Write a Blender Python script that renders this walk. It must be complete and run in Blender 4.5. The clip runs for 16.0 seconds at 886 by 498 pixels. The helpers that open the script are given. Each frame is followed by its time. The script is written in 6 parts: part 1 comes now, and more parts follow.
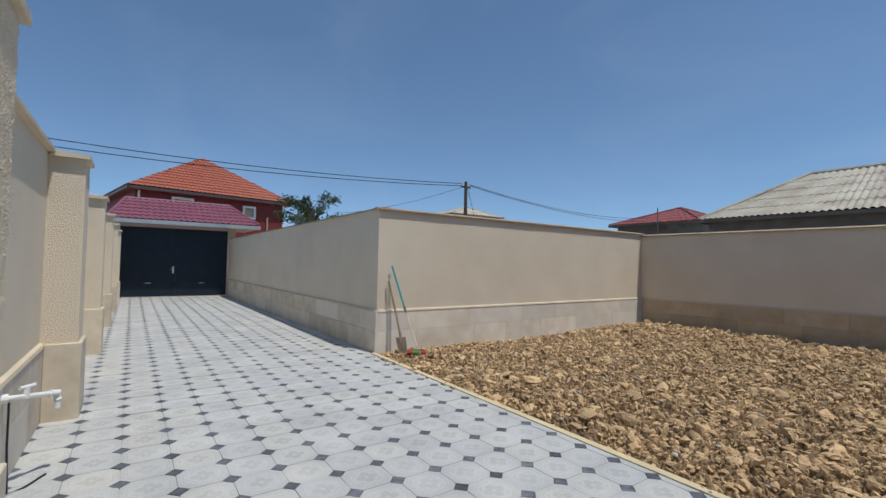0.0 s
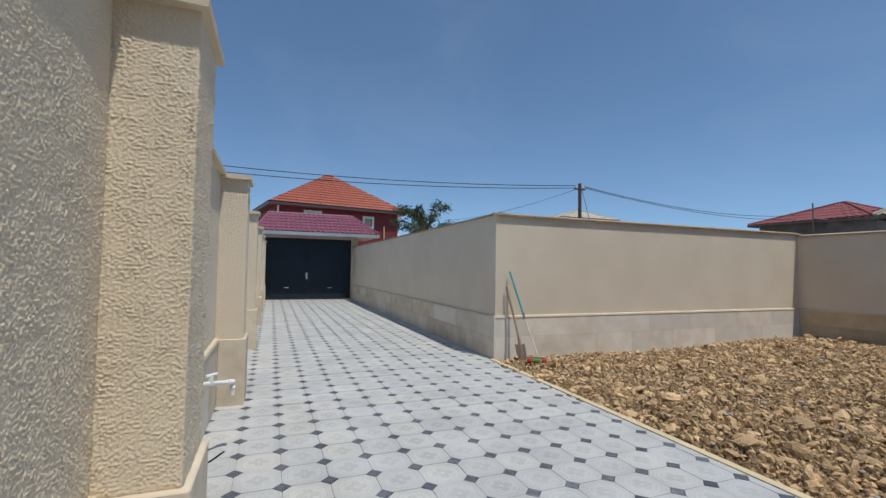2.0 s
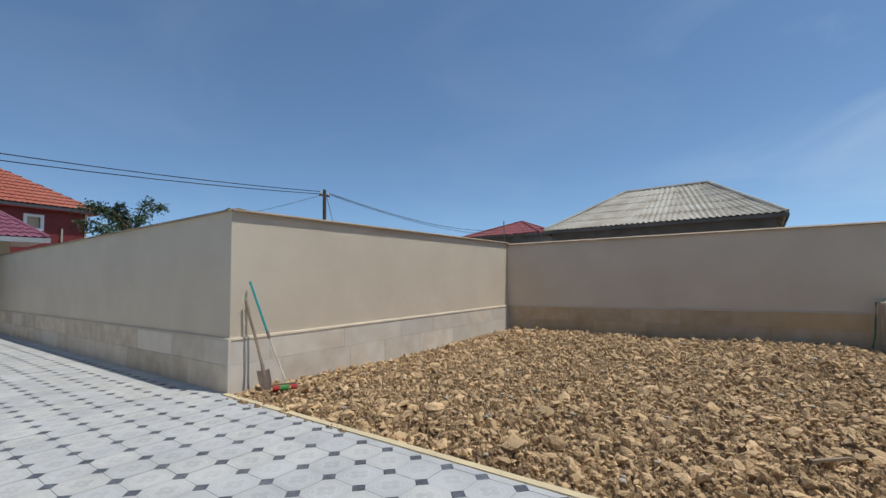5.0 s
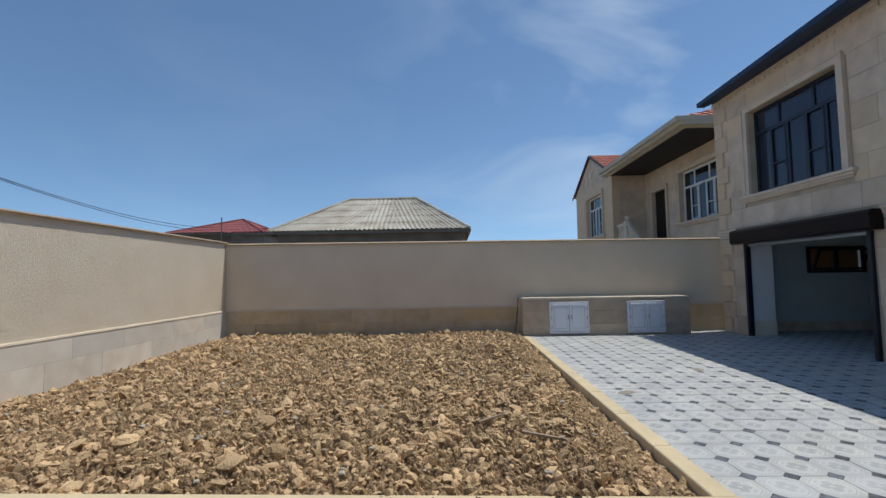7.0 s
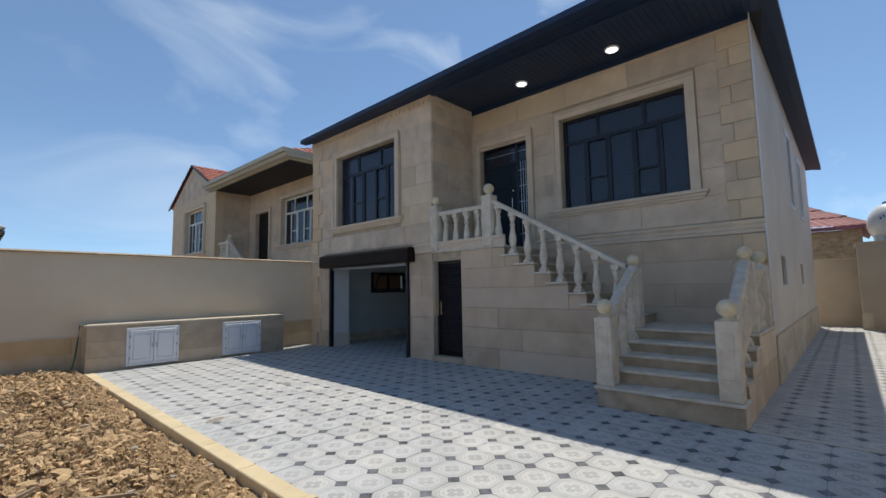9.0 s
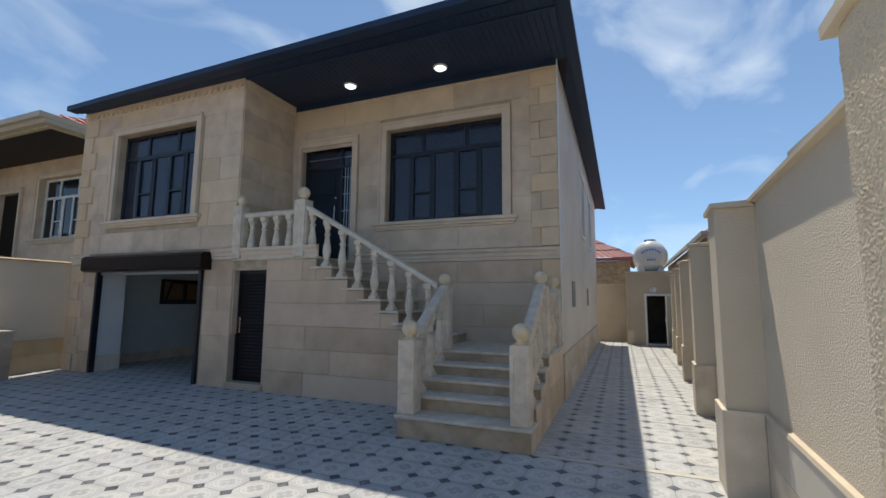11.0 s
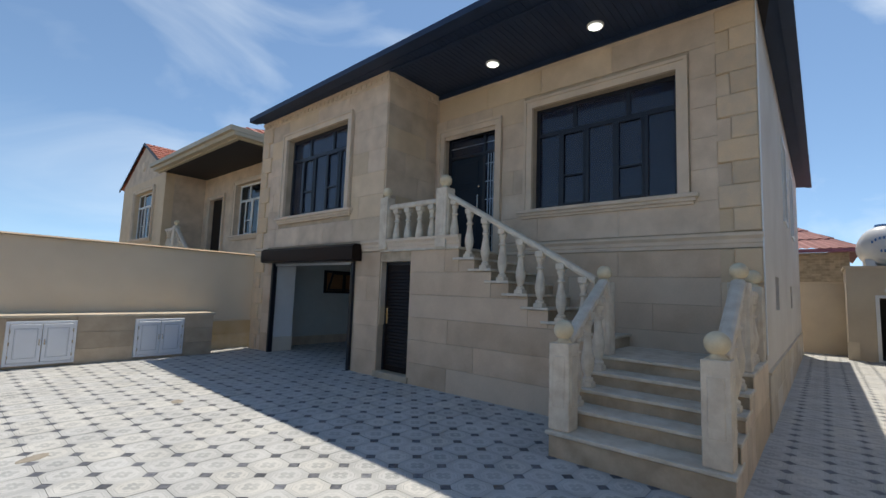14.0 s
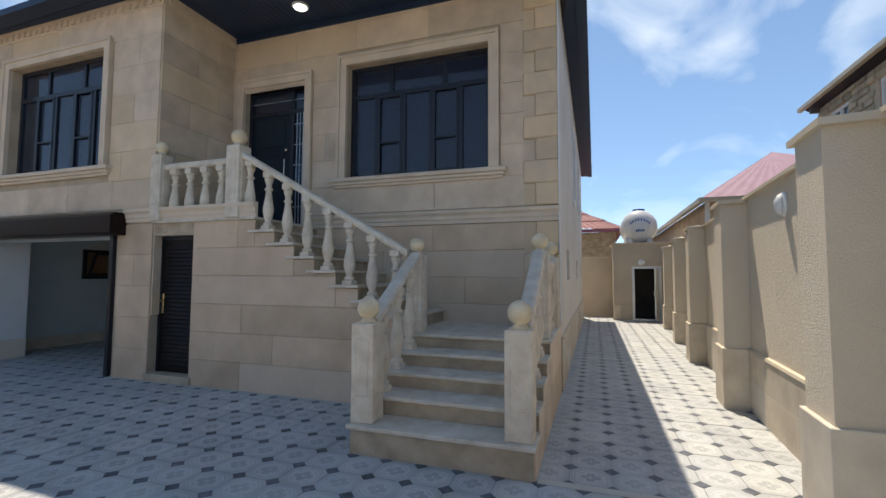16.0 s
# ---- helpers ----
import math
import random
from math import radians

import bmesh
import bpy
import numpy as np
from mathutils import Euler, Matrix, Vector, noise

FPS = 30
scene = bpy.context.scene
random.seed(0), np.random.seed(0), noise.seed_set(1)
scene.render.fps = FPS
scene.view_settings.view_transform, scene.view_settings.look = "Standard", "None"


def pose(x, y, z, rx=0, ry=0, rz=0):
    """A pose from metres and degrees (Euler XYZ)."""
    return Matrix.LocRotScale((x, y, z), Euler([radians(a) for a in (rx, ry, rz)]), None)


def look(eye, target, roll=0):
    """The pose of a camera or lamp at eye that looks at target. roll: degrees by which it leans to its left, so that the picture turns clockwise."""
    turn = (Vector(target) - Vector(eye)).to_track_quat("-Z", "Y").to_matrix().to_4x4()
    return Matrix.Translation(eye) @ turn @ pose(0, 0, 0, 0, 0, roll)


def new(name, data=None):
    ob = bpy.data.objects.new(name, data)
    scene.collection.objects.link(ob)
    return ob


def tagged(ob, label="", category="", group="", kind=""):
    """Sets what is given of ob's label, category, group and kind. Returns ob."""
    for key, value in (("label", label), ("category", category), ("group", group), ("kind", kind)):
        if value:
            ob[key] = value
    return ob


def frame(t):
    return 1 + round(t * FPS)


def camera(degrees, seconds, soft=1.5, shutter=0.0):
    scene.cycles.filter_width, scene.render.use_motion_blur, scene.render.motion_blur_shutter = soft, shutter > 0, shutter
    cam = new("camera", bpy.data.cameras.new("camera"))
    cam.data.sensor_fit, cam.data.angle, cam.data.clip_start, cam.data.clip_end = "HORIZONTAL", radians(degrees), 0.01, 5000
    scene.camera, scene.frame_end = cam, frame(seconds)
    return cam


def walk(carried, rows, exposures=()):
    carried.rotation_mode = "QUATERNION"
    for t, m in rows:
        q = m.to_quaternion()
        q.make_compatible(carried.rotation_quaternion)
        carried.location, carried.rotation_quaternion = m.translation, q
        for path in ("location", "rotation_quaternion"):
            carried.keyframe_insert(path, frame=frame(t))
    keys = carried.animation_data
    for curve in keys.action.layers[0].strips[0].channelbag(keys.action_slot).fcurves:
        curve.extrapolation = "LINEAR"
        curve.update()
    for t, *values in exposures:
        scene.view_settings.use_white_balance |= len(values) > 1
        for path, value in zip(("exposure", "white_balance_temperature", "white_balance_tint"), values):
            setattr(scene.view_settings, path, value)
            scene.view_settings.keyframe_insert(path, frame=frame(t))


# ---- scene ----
cam = camera(90.1, 16.0)
PATH = [
    (0, (1.616, 2.214, 1.427), (-0.02, 3.362, 1.498), 1.1),
    (0.5, (1.609, 2.18, 1.431), (-0.127, 3.17, 1.5), 1.1),
    (1, (1.642, 2.147, 1.428), (-0.178, 2.975, 1.507), 1.0),
    (1.5, (1.616, 2.115, 1.429), (-0.241, 2.853, 1.514), 0.8),
    (2, (1.509, 2.091, 1.422), (-0.354, 2.813, 1.511), 0.9),
    (2.5, (1.36, 2.079, 1.433), (-0.484, 2.846, 1.538), 1.0),
    (3, (1.231, 2.072, 1.427), (-0.593, 2.884, 1.535), 1.3),
    (5.5, (0.628, 2.508, 1.382), (-0.261, 4.295, 1.521), -1.3),
    (6, (0.605, 2.508, 1.381), (-0.02, 4.403, 1.52), -1.3),
    (6.5, (0.61, 2.452, 1.408), (0.23, 4.412, 1.534), -1.1),
    (7, (0.682, 2.377, 1.417), (0.641, 4.373, 1.542), -0.9),
    (7.5, (0.745, 2.3, 1.416), (1.072, 4.27, 1.528), -0.9),
    (8, (0.741, 2.325, 1.41), (1.468, 4.185, 1.533), -0.5),
    (8.5, (0.699, 2.349, 1.446), (1.814, 4.002, 1.6), -0.8),
    (9, (0.694, 2.349, 1.443), (2.16, 3.697, 1.624), -1.0),
    (9.5, (0.798, 2.322, 1.439), (2.495, 3.366, 1.615), -1.0),
    (10, (1.005, 2.302, 1.456), (2.816, 3.129, 1.641), -0.9),
    (12.5, (1.796, 2.417, 1.584), (3.646, 3.138, 1.829), 0.9),
    (13, (1.826, 2.452, 1.546), (3.494, 3.531, 1.779), 2.0),
    (13.5, (1.872, 2.516, 1.523), (3.412, 3.776, 1.727), 2.1),
    (14, (2.002, 2.681, 1.526), (3.511, 3.98, 1.717), 2.0),
    (14.5, (2.139, 2.782, 1.513), (3.705, 4.015, 1.681), 1.4),
    (15, (2.333, 2.792, 1.496), (4.01, 3.871, 1.642), 0.9),
    (15.5, (2.546, 2.794, 1.494), (4.309, 3.728, 1.633), 0.7),
    (16, (2.725, 2.789, 1.468), (4.614, 3.437, 1.591), 0.3),
]
walk(cam, [(t, look(eye, target, roll)) for t, eye, target, roll in PATH],
     [(0, -0.22, 6430, 9), (5.5, -0.17, 6400, 9), (7.5, -0.10, 6450, 9), (9, 0.10, 6800, 10), (12.5, 0.20, 6980, 10), (14.5, 0.27, 7050, 10), (16, 0.50, 7250, 11)])

# ---- world, sun, exposure ----
SUN = Vector((0.355, 0.120, 1.0)).normalized()
world = bpy.data.worlds.new("world")
scene.world = world
world.use_nodes = True
wn, wl = world.node_tree.nodes, world.node_tree.links
bg = wn["Background"]
sky = wn.new("ShaderNodeTexSky")
sky.sky_type = "NISHITA"
sky.sun_disc = False
sky.sun_elevation = math.asin(SUN.z)
sky.sun_rotation = math.atan2(SUN.x, SUN.y)
sky.air_density, sky.dust_density, sky.ozone_density = 0.78, 0.06, 3.4
tc = wn.new("ShaderNodeTexCoord")
lift = wn.new("ShaderNodeVectorMath")
lift.operation, lift.inputs[1].default_value = "ADD", (0.0, 0.0, 0.075)
unit = wn.new("ShaderNodeVectorMath")
unit.operation = "NORMALIZE"
wl.new(tc.outputs["Generated"], lift.inputs[0])
wl.new(lift.outputs[0], unit.inputs[0])
wl.new(unit.outputs[0], sky.inputs["Vector"])
mp = wn.new("ShaderNodeMapping")
mp.inputs["Scale"].default_value = (1.4, 3.0, 4.0)
mp.inputs["Rotation"].default_value = (0.2, 0.1, 0.9)
wl.new(tc.outputs["Generated"], mp.inputs["Vector"])
cn = wn.new("ShaderNodeTexNoise")
cn.inputs["Scale"].default_value, cn.inputs["Detail"].default_value, cn.inputs["Distortion"].default_value = 1.6, 8, 0.7
wl.new(mp.outputs[0], cn.inputs["Vector"])
cr = wn.new("ShaderNodeMapRange")
cr.inputs["From Min"].default_value, cr.inputs["From Max"].default_value = 0.47, 0.85
cr.inputs["To Max"].default_value = 0.8
wl.new(cn.outputs["Fac"], cr.inputs["Value"])
cm = wn.new("ShaderNodeMixRGB")
cm.inputs["Color2"].default_value = (5.6, 6.3, 6.9, 1)
sx = wn.new("ShaderNodeSeparateXYZ")
wl.new(tc.outputs["Generated"], sx.inputs[0])
ce = wn.new("ShaderNodeMapRange")
ce.inputs["From Min"].default_value, ce.inputs["From Max"].default_value, ce.inputs["To Min"].default_value = -0.2, 0.8, 0.06
wl.new(sx.outputs[0], ce.inputs["Value"])
cx = wn.new("ShaderNodeMath")
cx.operation = "MULTIPLY"
wl.new(cr.outputs[0], cx.inputs[0])
wl.new(ce.outputs[0], cx.inputs[1])
wl.new(cx.outputs[0], cm.inputs["Fac"])
tintsky = wn.new("ShaderNodeMixRGB")
tintsky.blend_type, tintsky.inputs["Fac"].default_value, tintsky.inputs["Color2"].default_value = "MULTIPLY", 1.0, (0.94, 0.995, 0.95, 1)
wl.new(sky.outputs[0], tintsky.inputs["Color1"])
wl.new(tintsky.outputs[0], cm.inputs["Color1"])
wl.new(cm.outputs[0], bg.inputs["Color"])
bg.inputs["Strength"].default_value = 0.157

lamp = new("sun", bpy.data.lights.new("sun", "SUN"))
lamp.data.energy, lamp.data.angle, lamp.data.color = 3.65, radians(0.55), (1.0, 0.95, 0.87)
lamp.matrix_basis = look(SUN * 40, (0, 0, 0))
scene.view_settings.exposure = 0.0


# ---- materials ----
def material(name, color, rough=0.8, metal=0.0, var=0.12, scale=3.0, fine=60.0, bump=0.15, tint=None, per_object=0.0, island=False, bump_dist=0.004, bump_scale=None, alt=None, crisp=False, alt_max=0.75):
    m = bpy.data.materials.new(name)
    m.use_nodes = True
    n, l = m.node_tree.nodes, m.node_tree.links
    p = n["Principled BSDF"]
    p.inputs["Roughness"].default_value, p.inputs["Metallic"].default_value = rough, metal
    geo = n.new("ShaderNodeNewGeometry")
    a = n.new("ShaderNodeTexNoise")
    a.inputs["Scale"].default_value, a.inputs["Detail"].default_value = scale, 5
    b = n.new("ShaderNodeTexNoise")
    b.inputs["Scale"].default_value, b.inputs["Detail"].default_value = fine, 3
    l.new(geo.outputs["Position"], a.inputs["Vector"])
    l.new(geo.outputs["Position"], b.inputs["Vector"])
    mix = n.new("ShaderNodeMixRGB")
    c2 = tint or tuple(v * (1 - 2.2 * var) for v in color)
    mix.inputs["Color1"].default_value, mix.inputs["Color2"].default_value = (*color, 1), (*c2, 1)
    r = n.new("ShaderNodeMapRange")
    r.inputs["From Min"].default_value, r.inputs["From Max"].default_value = 0.35, 0.7
    l.new(a.outputs["Fac"], r.inputs["Value"])
    l.new(r.outputs[0], mix.inputs["Fac"])
    if alt:
        oi2 = n.new("ShaderNodeObjectInfo")
        pick = n.new("ShaderNodeMath")
        pick.operation = "FRACT"
        big = n.new("ShaderNodeMath")
        big.operation = "MULTIPLY"
        big.inputs[1].default_value = 17.3
        l.new(oi2.outputs["Random"], big.inputs[0])
        l.new(big.outputs[0], pick.inputs[0])
        pr_ = n.new("ShaderNodeMapRange")
        pr_.inputs["From Min"].default_value, pr_.inputs["To Max"].default_value = 0.45, alt_max
        l.new(pick.outputs[0], pr_.inputs["Value"])
        m2 = n.new("ShaderNodeMixRGB")
        m2.inputs["Color2"].default_value = (*alt, 1)
        l.new(pr_.outputs[0], m2.inputs["Fac"])
        l.new(mix.outputs[0], m2.inputs["Color1"])
        mix = m2
    hsv = n.new("ShaderNodeHueSaturation")
    val = n.new("ShaderNodeMapRange")
    val.inputs["To Min"].default_value, val.inputs["To Max"].default_value = 1 - var, 1 + var
    l.new(b.outputs["Fac"], val.inputs["Value"])
    l.new(mix.outputs[0], hsv.inputs["Color"])
    last = val.outputs[0]
    if per_object or island:
        mu = n.new("ShaderNodeMath")
        mu.operation = "MULTIPLY"
        rr = n.new("ShaderNodeMapRange")
        k = per_object or 0.25
        rr.inputs["To Min"].default_value, rr.inputs["To Max"].default_value = 1 - k, 1 + k
        if island:
            l.new(geo.outputs["Random Per Island"], rr.inputs["Value"])
        else:
            oi = n.new("ShaderNodeObjectInfo")
            l.new(oi.outputs["Random"], rr.inputs["Value"])
        l.new(last, mu.inputs[0])
        l.new(rr.outputs[0], mu.inputs[1])
        last = mu.outputs[0]
    l.new(last, hsv.inputs["Value"])
    l.new(hsv.outputs[0], p.inputs["Base Color"])
    if bump:
        bp = n.new("ShaderNodeBump")
        bp.inputs["Strength"].default_value, bp.inputs["Distance"].default_value = bump, bump_dist
        src = b
        if bump_scale:
            src = n.new("ShaderNodeTexNoise")
            src.inputs["Scale"].default_value, src.inputs["Detail"].default_value = bump_scale, 2
            l.new(geo.outputs["Position"], src.inputs["Vector"])
        out = src.outputs["Fac"]
        if crisp:
            src.inputs["Detail"].default_value, src.inputs["Roughness"].default_value, src.inputs["Distortion"].default_value = 3, 0.55, 0.0
            edge = n.new("ShaderNodeMapRange")
            edge.inputs["From Min"].default_value, edge.inputs["From Max"].default_value = 0.38, 0.68
            l.new(out, edge.inputs["Value"])
            out = edge.outputs[0]
        l.new(out, bp.inputs["Height"])
        l.new(bp.outputs[0], p.inputs["Normal"])
    return m


STONE = material("limestone", (0.72, 0.585, 0.45), 0.82, var=0.08, scale=2.6, fine=60, bump=0.3, tint=(0.54, 0.43, 0.32), per_object=0.09, alt=(0.69, 0.53, 0.33), alt_max=0.65)
STONE_LOW = material("brown_limestone", (0.665, 0.515, 0.37), 0.85, var=0.09, scale=2.2, fine=55, bump=0.35, tint=(0.52, 0.39, 0.27), per_object=0.10, alt=(0.64, 0.53, 0.41), alt_max=0.6)
COUNTER_STONE = material("counter_stone", (0.50, 0.415, 0.315), 0.88, var=0.06, scale=3.5, fine=50, bump=0.2, tint=(0.40, 0.32, 0.235), per_object=0.12)
QUOIN = material("yellow_limestone", (0.69, 0.53, 0.36), 0.82, var=0.08, scale=5, fine=60, bump=0.35, tint=(0.57, 0.46, 0.34), per_object=0.10, alt=(0.69, 0.505, 0.31), alt_max=0.65)
STONE_CARVED = material("carved_limestone", (0.73, 0.605, 0.47), 0.8, var=0.06, scale=3, fine=50, bump=0.2)
BALL = material("cream_stone", (0.78, 0.67, 0.47), 0.75, var=0.07, scale=9, fine=60, bump=0.25, tint=(0.66, 0.54, 0.36))
# Step tops paler than their risers: light from above put into the colour.
TREAD = material("tread_stone_lit", (0.71, 0.65, 0.55), 0.7, var=0.08, scale=6, fine=50, bump=0.2, tint=(0.55, 0.48, 0.38))
# Riser colour carries the shade of the upright step faces.
STAIR = material("stair_stone_shaded", (0.54, 0.44, 0.32), 0.7, var=0.08, scale=4.5, fine=40, bump=0.25, tint=(0.36, 0.28, 0.19))
BALU = material("baluster_stone", (0.74, 0.66, 0.54), 0.75, var=0.08, scale=8, fine=60, bump=0.35, tint=(0.60, 0.51, 0.40))
MORTAR = material("joint_mortar", (0.55, 0.45, 0.33), 0.95, bump=0.2)
PLASTER = material("rough_plaster", (0.755, 0.66, 0.52), 0.93, var=0.05, scale=1.2, fine=160, bump=0.7, tint=(0.70, 0.605, 0.47), bump_dist=0.0065, bump_scale=95, crisp=True)
PLASTER_RELIEF = material("popcorn_plaster", (0.79, 0.675, 0.505), 0.93, var=0.06, scale=1.2, fine=160, bump=0.5, tint=(0.73, 0.615, 0.45), bump_dist=0.003, bump_scale=300)
PLASTER_FLAT = material("smooth_plaster", (0.61, 0.52, 0.39), 0.9, var=0.04, scale=1.0, fine=70, bump=0.15, tint=(0.50, 0.42, 0.32))
RENDER_GREY = material("house_render", (0.74, 0.69, 0.62), 0.9, var=0.05, scale=0.8, fine=90, bump=0.3, tint=(0.64, 0.585, 0.51))
PLINTH = material("plinth_stone", (0.66, 0.575, 0.45), 0.85, var=0.05, scale=3.5, fine=50, bump=0.2, tint=(0.50, 0.42, 0.32), per_object=0.11, alt=(0.70, 0.655, 0.58))
PLINTH_PALE = material("pale_plinth_stone", (0.76, 0.70, 0.60), 0.85, var=0.05, scale=3.5, fine=50, bump=0.2, tint=(0.64, 0.56, 0.45), per_object=0.08, alt=(0.66, 0.63, 0.57))
PLINTH_STAINED = material("stained_plinth_stone", (0.56, 0.47, 0.34), 0.88, var=0.06, scale=3.5, fine=50, bump=0.2, tint=(0.46, 0.35, 0.21), per_object=0.12, alt=(0.50, 0.36, 0.19))
COPING = material("coping", (0.66, 0.56, 0.42), 0.85, var=0.06, fine=40)
COPING_THIN = material("brown_coping", (0.40, 0.31, 0.21), 0.9, var=0.12, fine=40, tint=(0.28, 0.215, 0.15))
WHITE = material("white_paint", (0.78, 0.80, 0.80), 0.6, var=0.02, fine=20, bump=0.03)
CABINET = material("cabinet_white", (0.74, 0.78, 0.84), 0.35, var=0.02, bump=0.0)
DARK = material("dark_metal_blue", (0.022, 0.042, 0.090), 0.5, 0.0, var=0.1, fine=25, bump=0.05)
GATE = material("gate_paint", (0.010, 0.020, 0.034), 0.5, 0.0, var=0.1, fine=20, bump=0.05)
BROWN = material("brown_shutter", (0.020, 0.011, 0.009), 0.3, 0.1, var=0.08, bump=0.0)
FRAME = material("window_frame_dark", (0.012, 0.014, 0.022), 0.35, 0.0, var=0.05, bump=0.0)
CHROME = material("brushed_steel", (0.7, 0.68, 0.62), 0.25, 1.0, var=0.03, bump=0.0)
BRASS = material("brass", (0.75, 0.6, 0.35), 0.25, 1.0, var=0.03, bump=0.0)
GUTTER = material("gutter_metal", (0.42, 0.48, 0.54), 0.35, 0.5, var=0.05, bump=0.0)
GUTTER_PALE = material("gutter_pale", (0.72, 0.78, 0.82), 0.4, 0.1, var=0.05, bump=0.0)
GUTTER_DARK = material("gutter_dark", (0.10, 0.09, 0.09), 0.4, 0.3, var=0.05, bump=0.0)
GUTTER_BEIGE = material("gutter_beige", (0.5, 0.44, 0.33), 0.5, 0.0, var=0.05, bump=0.0)
ROOF_RED = material("roof_red", (0.42, 0.125, 0.075), 0.6, var=0.08, fine=30, bump=0.05)
ROOF_WINE = material("roof_wine", (0.26, 0.09, 0.13), 0.5, var=0.08, fine=30, bump=0.05)
ROOF_DULL = material("roof_dull_red", (0.26, 0.07, 0.07), 0.8, var=0.08, fine=30, bump=0.05)
ROOF_PINK = material("roof_faded_red", (0.40, 0.24, 0.29), 0.7, var=0.06, fine=30, bump=0.05)
ROOF_SALMON = material("roof_salmon", (0.38, 0.17, 0.155), 0.75, var=0.08, fine=30, bump=0.05)
ROOF_BLACK = material("roof_dark", (0.02, 0.02, 0.025), 0.5, var=0.06, fine=30, bump=0.05)
RED_WALL = material("red_siding", (0.19, 0.025, 0.022), 0.6, var=0.08, fine=30, bump=0.05)
ASBESTOS = material("fibre_cement", (0.52, 0.49, 0.41), 0.9, var=0.13, scale=1.2, fine=14, bump=0.2, tint=(0.36, 0.31, 0.24))
GREYWALL = material("grey_block", (0.17, 0.155, 0.135), 0.9, var=0.15, scale=1.5, fine=20, bump=0.3)
BRICK = material("shell_rock_brick", (0.50, 0.42, 0.30), 0.95, var=0.14, scale=6, fine=40, bump=0.4, per_object=0.2)
STRIP = material("pale_strip", (0.56, 0.54, 0.48), 0.8, var=0.08, fine=60, bump=0.15, tint=(0.48, 0.44, 0.36))
KERB = material("yellow_kerb", (0.66, 0.545, 0.34), 0.85, var=0.07, fine=40, bump=0.2)
# Soil colour darkened to deepen the shadow in gaps between the clods.
SOIL = material("dug_soil_shaded", (0.33, 0.222, 0.12), 1.0, var=0.25, scale=2.0, fine=60, bump=1.0, tint=(0.22, 0.148, 0.08), bump_dist=0.02, bump_scale=45)
# Same clay, brightened in colour for the sunlit clod tops.
CLOD = material("clay_clods_sunlit", (0.62, 0.432, 0.24), 1.0, var=0.2, scale=3.0, fine=70, bump=1.0, tint=(0.43, 0.30, 0.165), per_object=0.24, island=True, bump_dist=0.01)
DUST = material("dusty_ground", (0.34, 0.28, 0.20), 1.0, var=0.1, scale=0.3, fine=5, bump=0.3)
GROUT = material("tile_grout", (0.45, 0.44, 0.41), 0.9, var=0.08, bump=0.1)
DOT = material("charcoal_inset", (0.07, 0.077, 0.095), 0.55, var=0.15, scale=20, fine=160, bump=0.1, tint=(0.17, 0.18, 0.20), per_object=0.45)
DOT_STUFF = material("charcoal_inset_far", (0.08, 0.087, 0.105), 0.55, var=0.15, scale=20, fine=160, bump=0.1, tint=(0.14, 0.15, 0.17), island=True)
WOOD = material("old_wood", (0.34, 0.26, 0.18), 0.85, var=0.15, fine=60, bump=0.2)
HOSE = material("green_rubber", (0.03, 0.12, 0.10), 0.5, bump=0.0)
TEAL = material("teal_paint", (0.03, 0.36, 0.36), 0.4, var=0.08, bump=0.0)
STEEL_OLD = material("worn_steel", (0.36, 0.28, 0.225), 0.8, 0.1, var=0.2, fine=30, bump=0.2)
RED_BRISTLE = material("red_bristles", (0.45, 0.04, 0.03), 0.7, var=0.2, fine=200, bump=0.3)
GREEN_BRISTLE = material("green_bristles", (0.06, 0.28, 0.06), 0.7, var=0.2, fine=200, bump=0.3)
PVC = material("white_plastic", (0.8, 0.8, 0.78), 0.35, var=0.02, bump=0.0)
BLUE = material("blue_plastic", (0.03, 0.16, 0.42), 0.4, var=0.05, bump=0.0)
TANK = material("tank_white", (0.72, 0.73, 0.72), 0.35, var=0.04, bump=0.02)
CABLE = material("cable", (0.012, 0.012, 0.015), 0.6, bump=0.0)
POLE = material("pole_wood", (0.10, 0.075, 0.055), 0.9, var=0.15, fine=30, bump=0.3)
BARK = material("bark", (0.12, 0.09, 0.06), 0.95, bump=0.4)
LEAF = material("leaves", (0.045, 0.085, 0.022), 0.55, var=0.25, scale=2, fine=10, bump=0.0, island=True)
CURTAIN = material("blind", (0.35, 0.2, 0.1), 0.9, bump=0.1)
DOORBROWN = material("door_brown", (0.015, 0.010, 0.009), 0.4, var=0.1, fine=30, bump=0.05)
GARAGE_PAINT = material("garage_paint", (0.58, 0.64, 0.64), 0.7, var=0.03, bump=0.0)
INTERIOR = material("room_paint", (0.5, 0.5, 0.48), 0.8, bump=0.0)

for m_, gloss in ((DARK, 0.28), (GATE, 0.3), (BROWN, 0.16), (DOORBROWN, 0.18), (ROOF_BLACK, 0.18)):
    m_.node_tree.nodes["Principled BSDF"].inputs["Specular IOR Level"].default_value = gloss


def glass(name, color, rough=0.02):
    m = bpy.data.materials.new(name)
    m.use_nodes = True
    p = m.node_tree.nodes["Principled BSDF"]
    p.inputs["Base Color"].default_value = (*color, 1)
    p.inputs["Roughness"].default_value = rough
    p.inputs["Transmission Weight"].default_value = 0.7
    p.inputs["IOR"].default_value = 1.5
    return m


# Blue base colour paints the sky's reflection into the panes.
PANE = glass("sky_tinted_glass", (0.07, 0.09, 0.15))
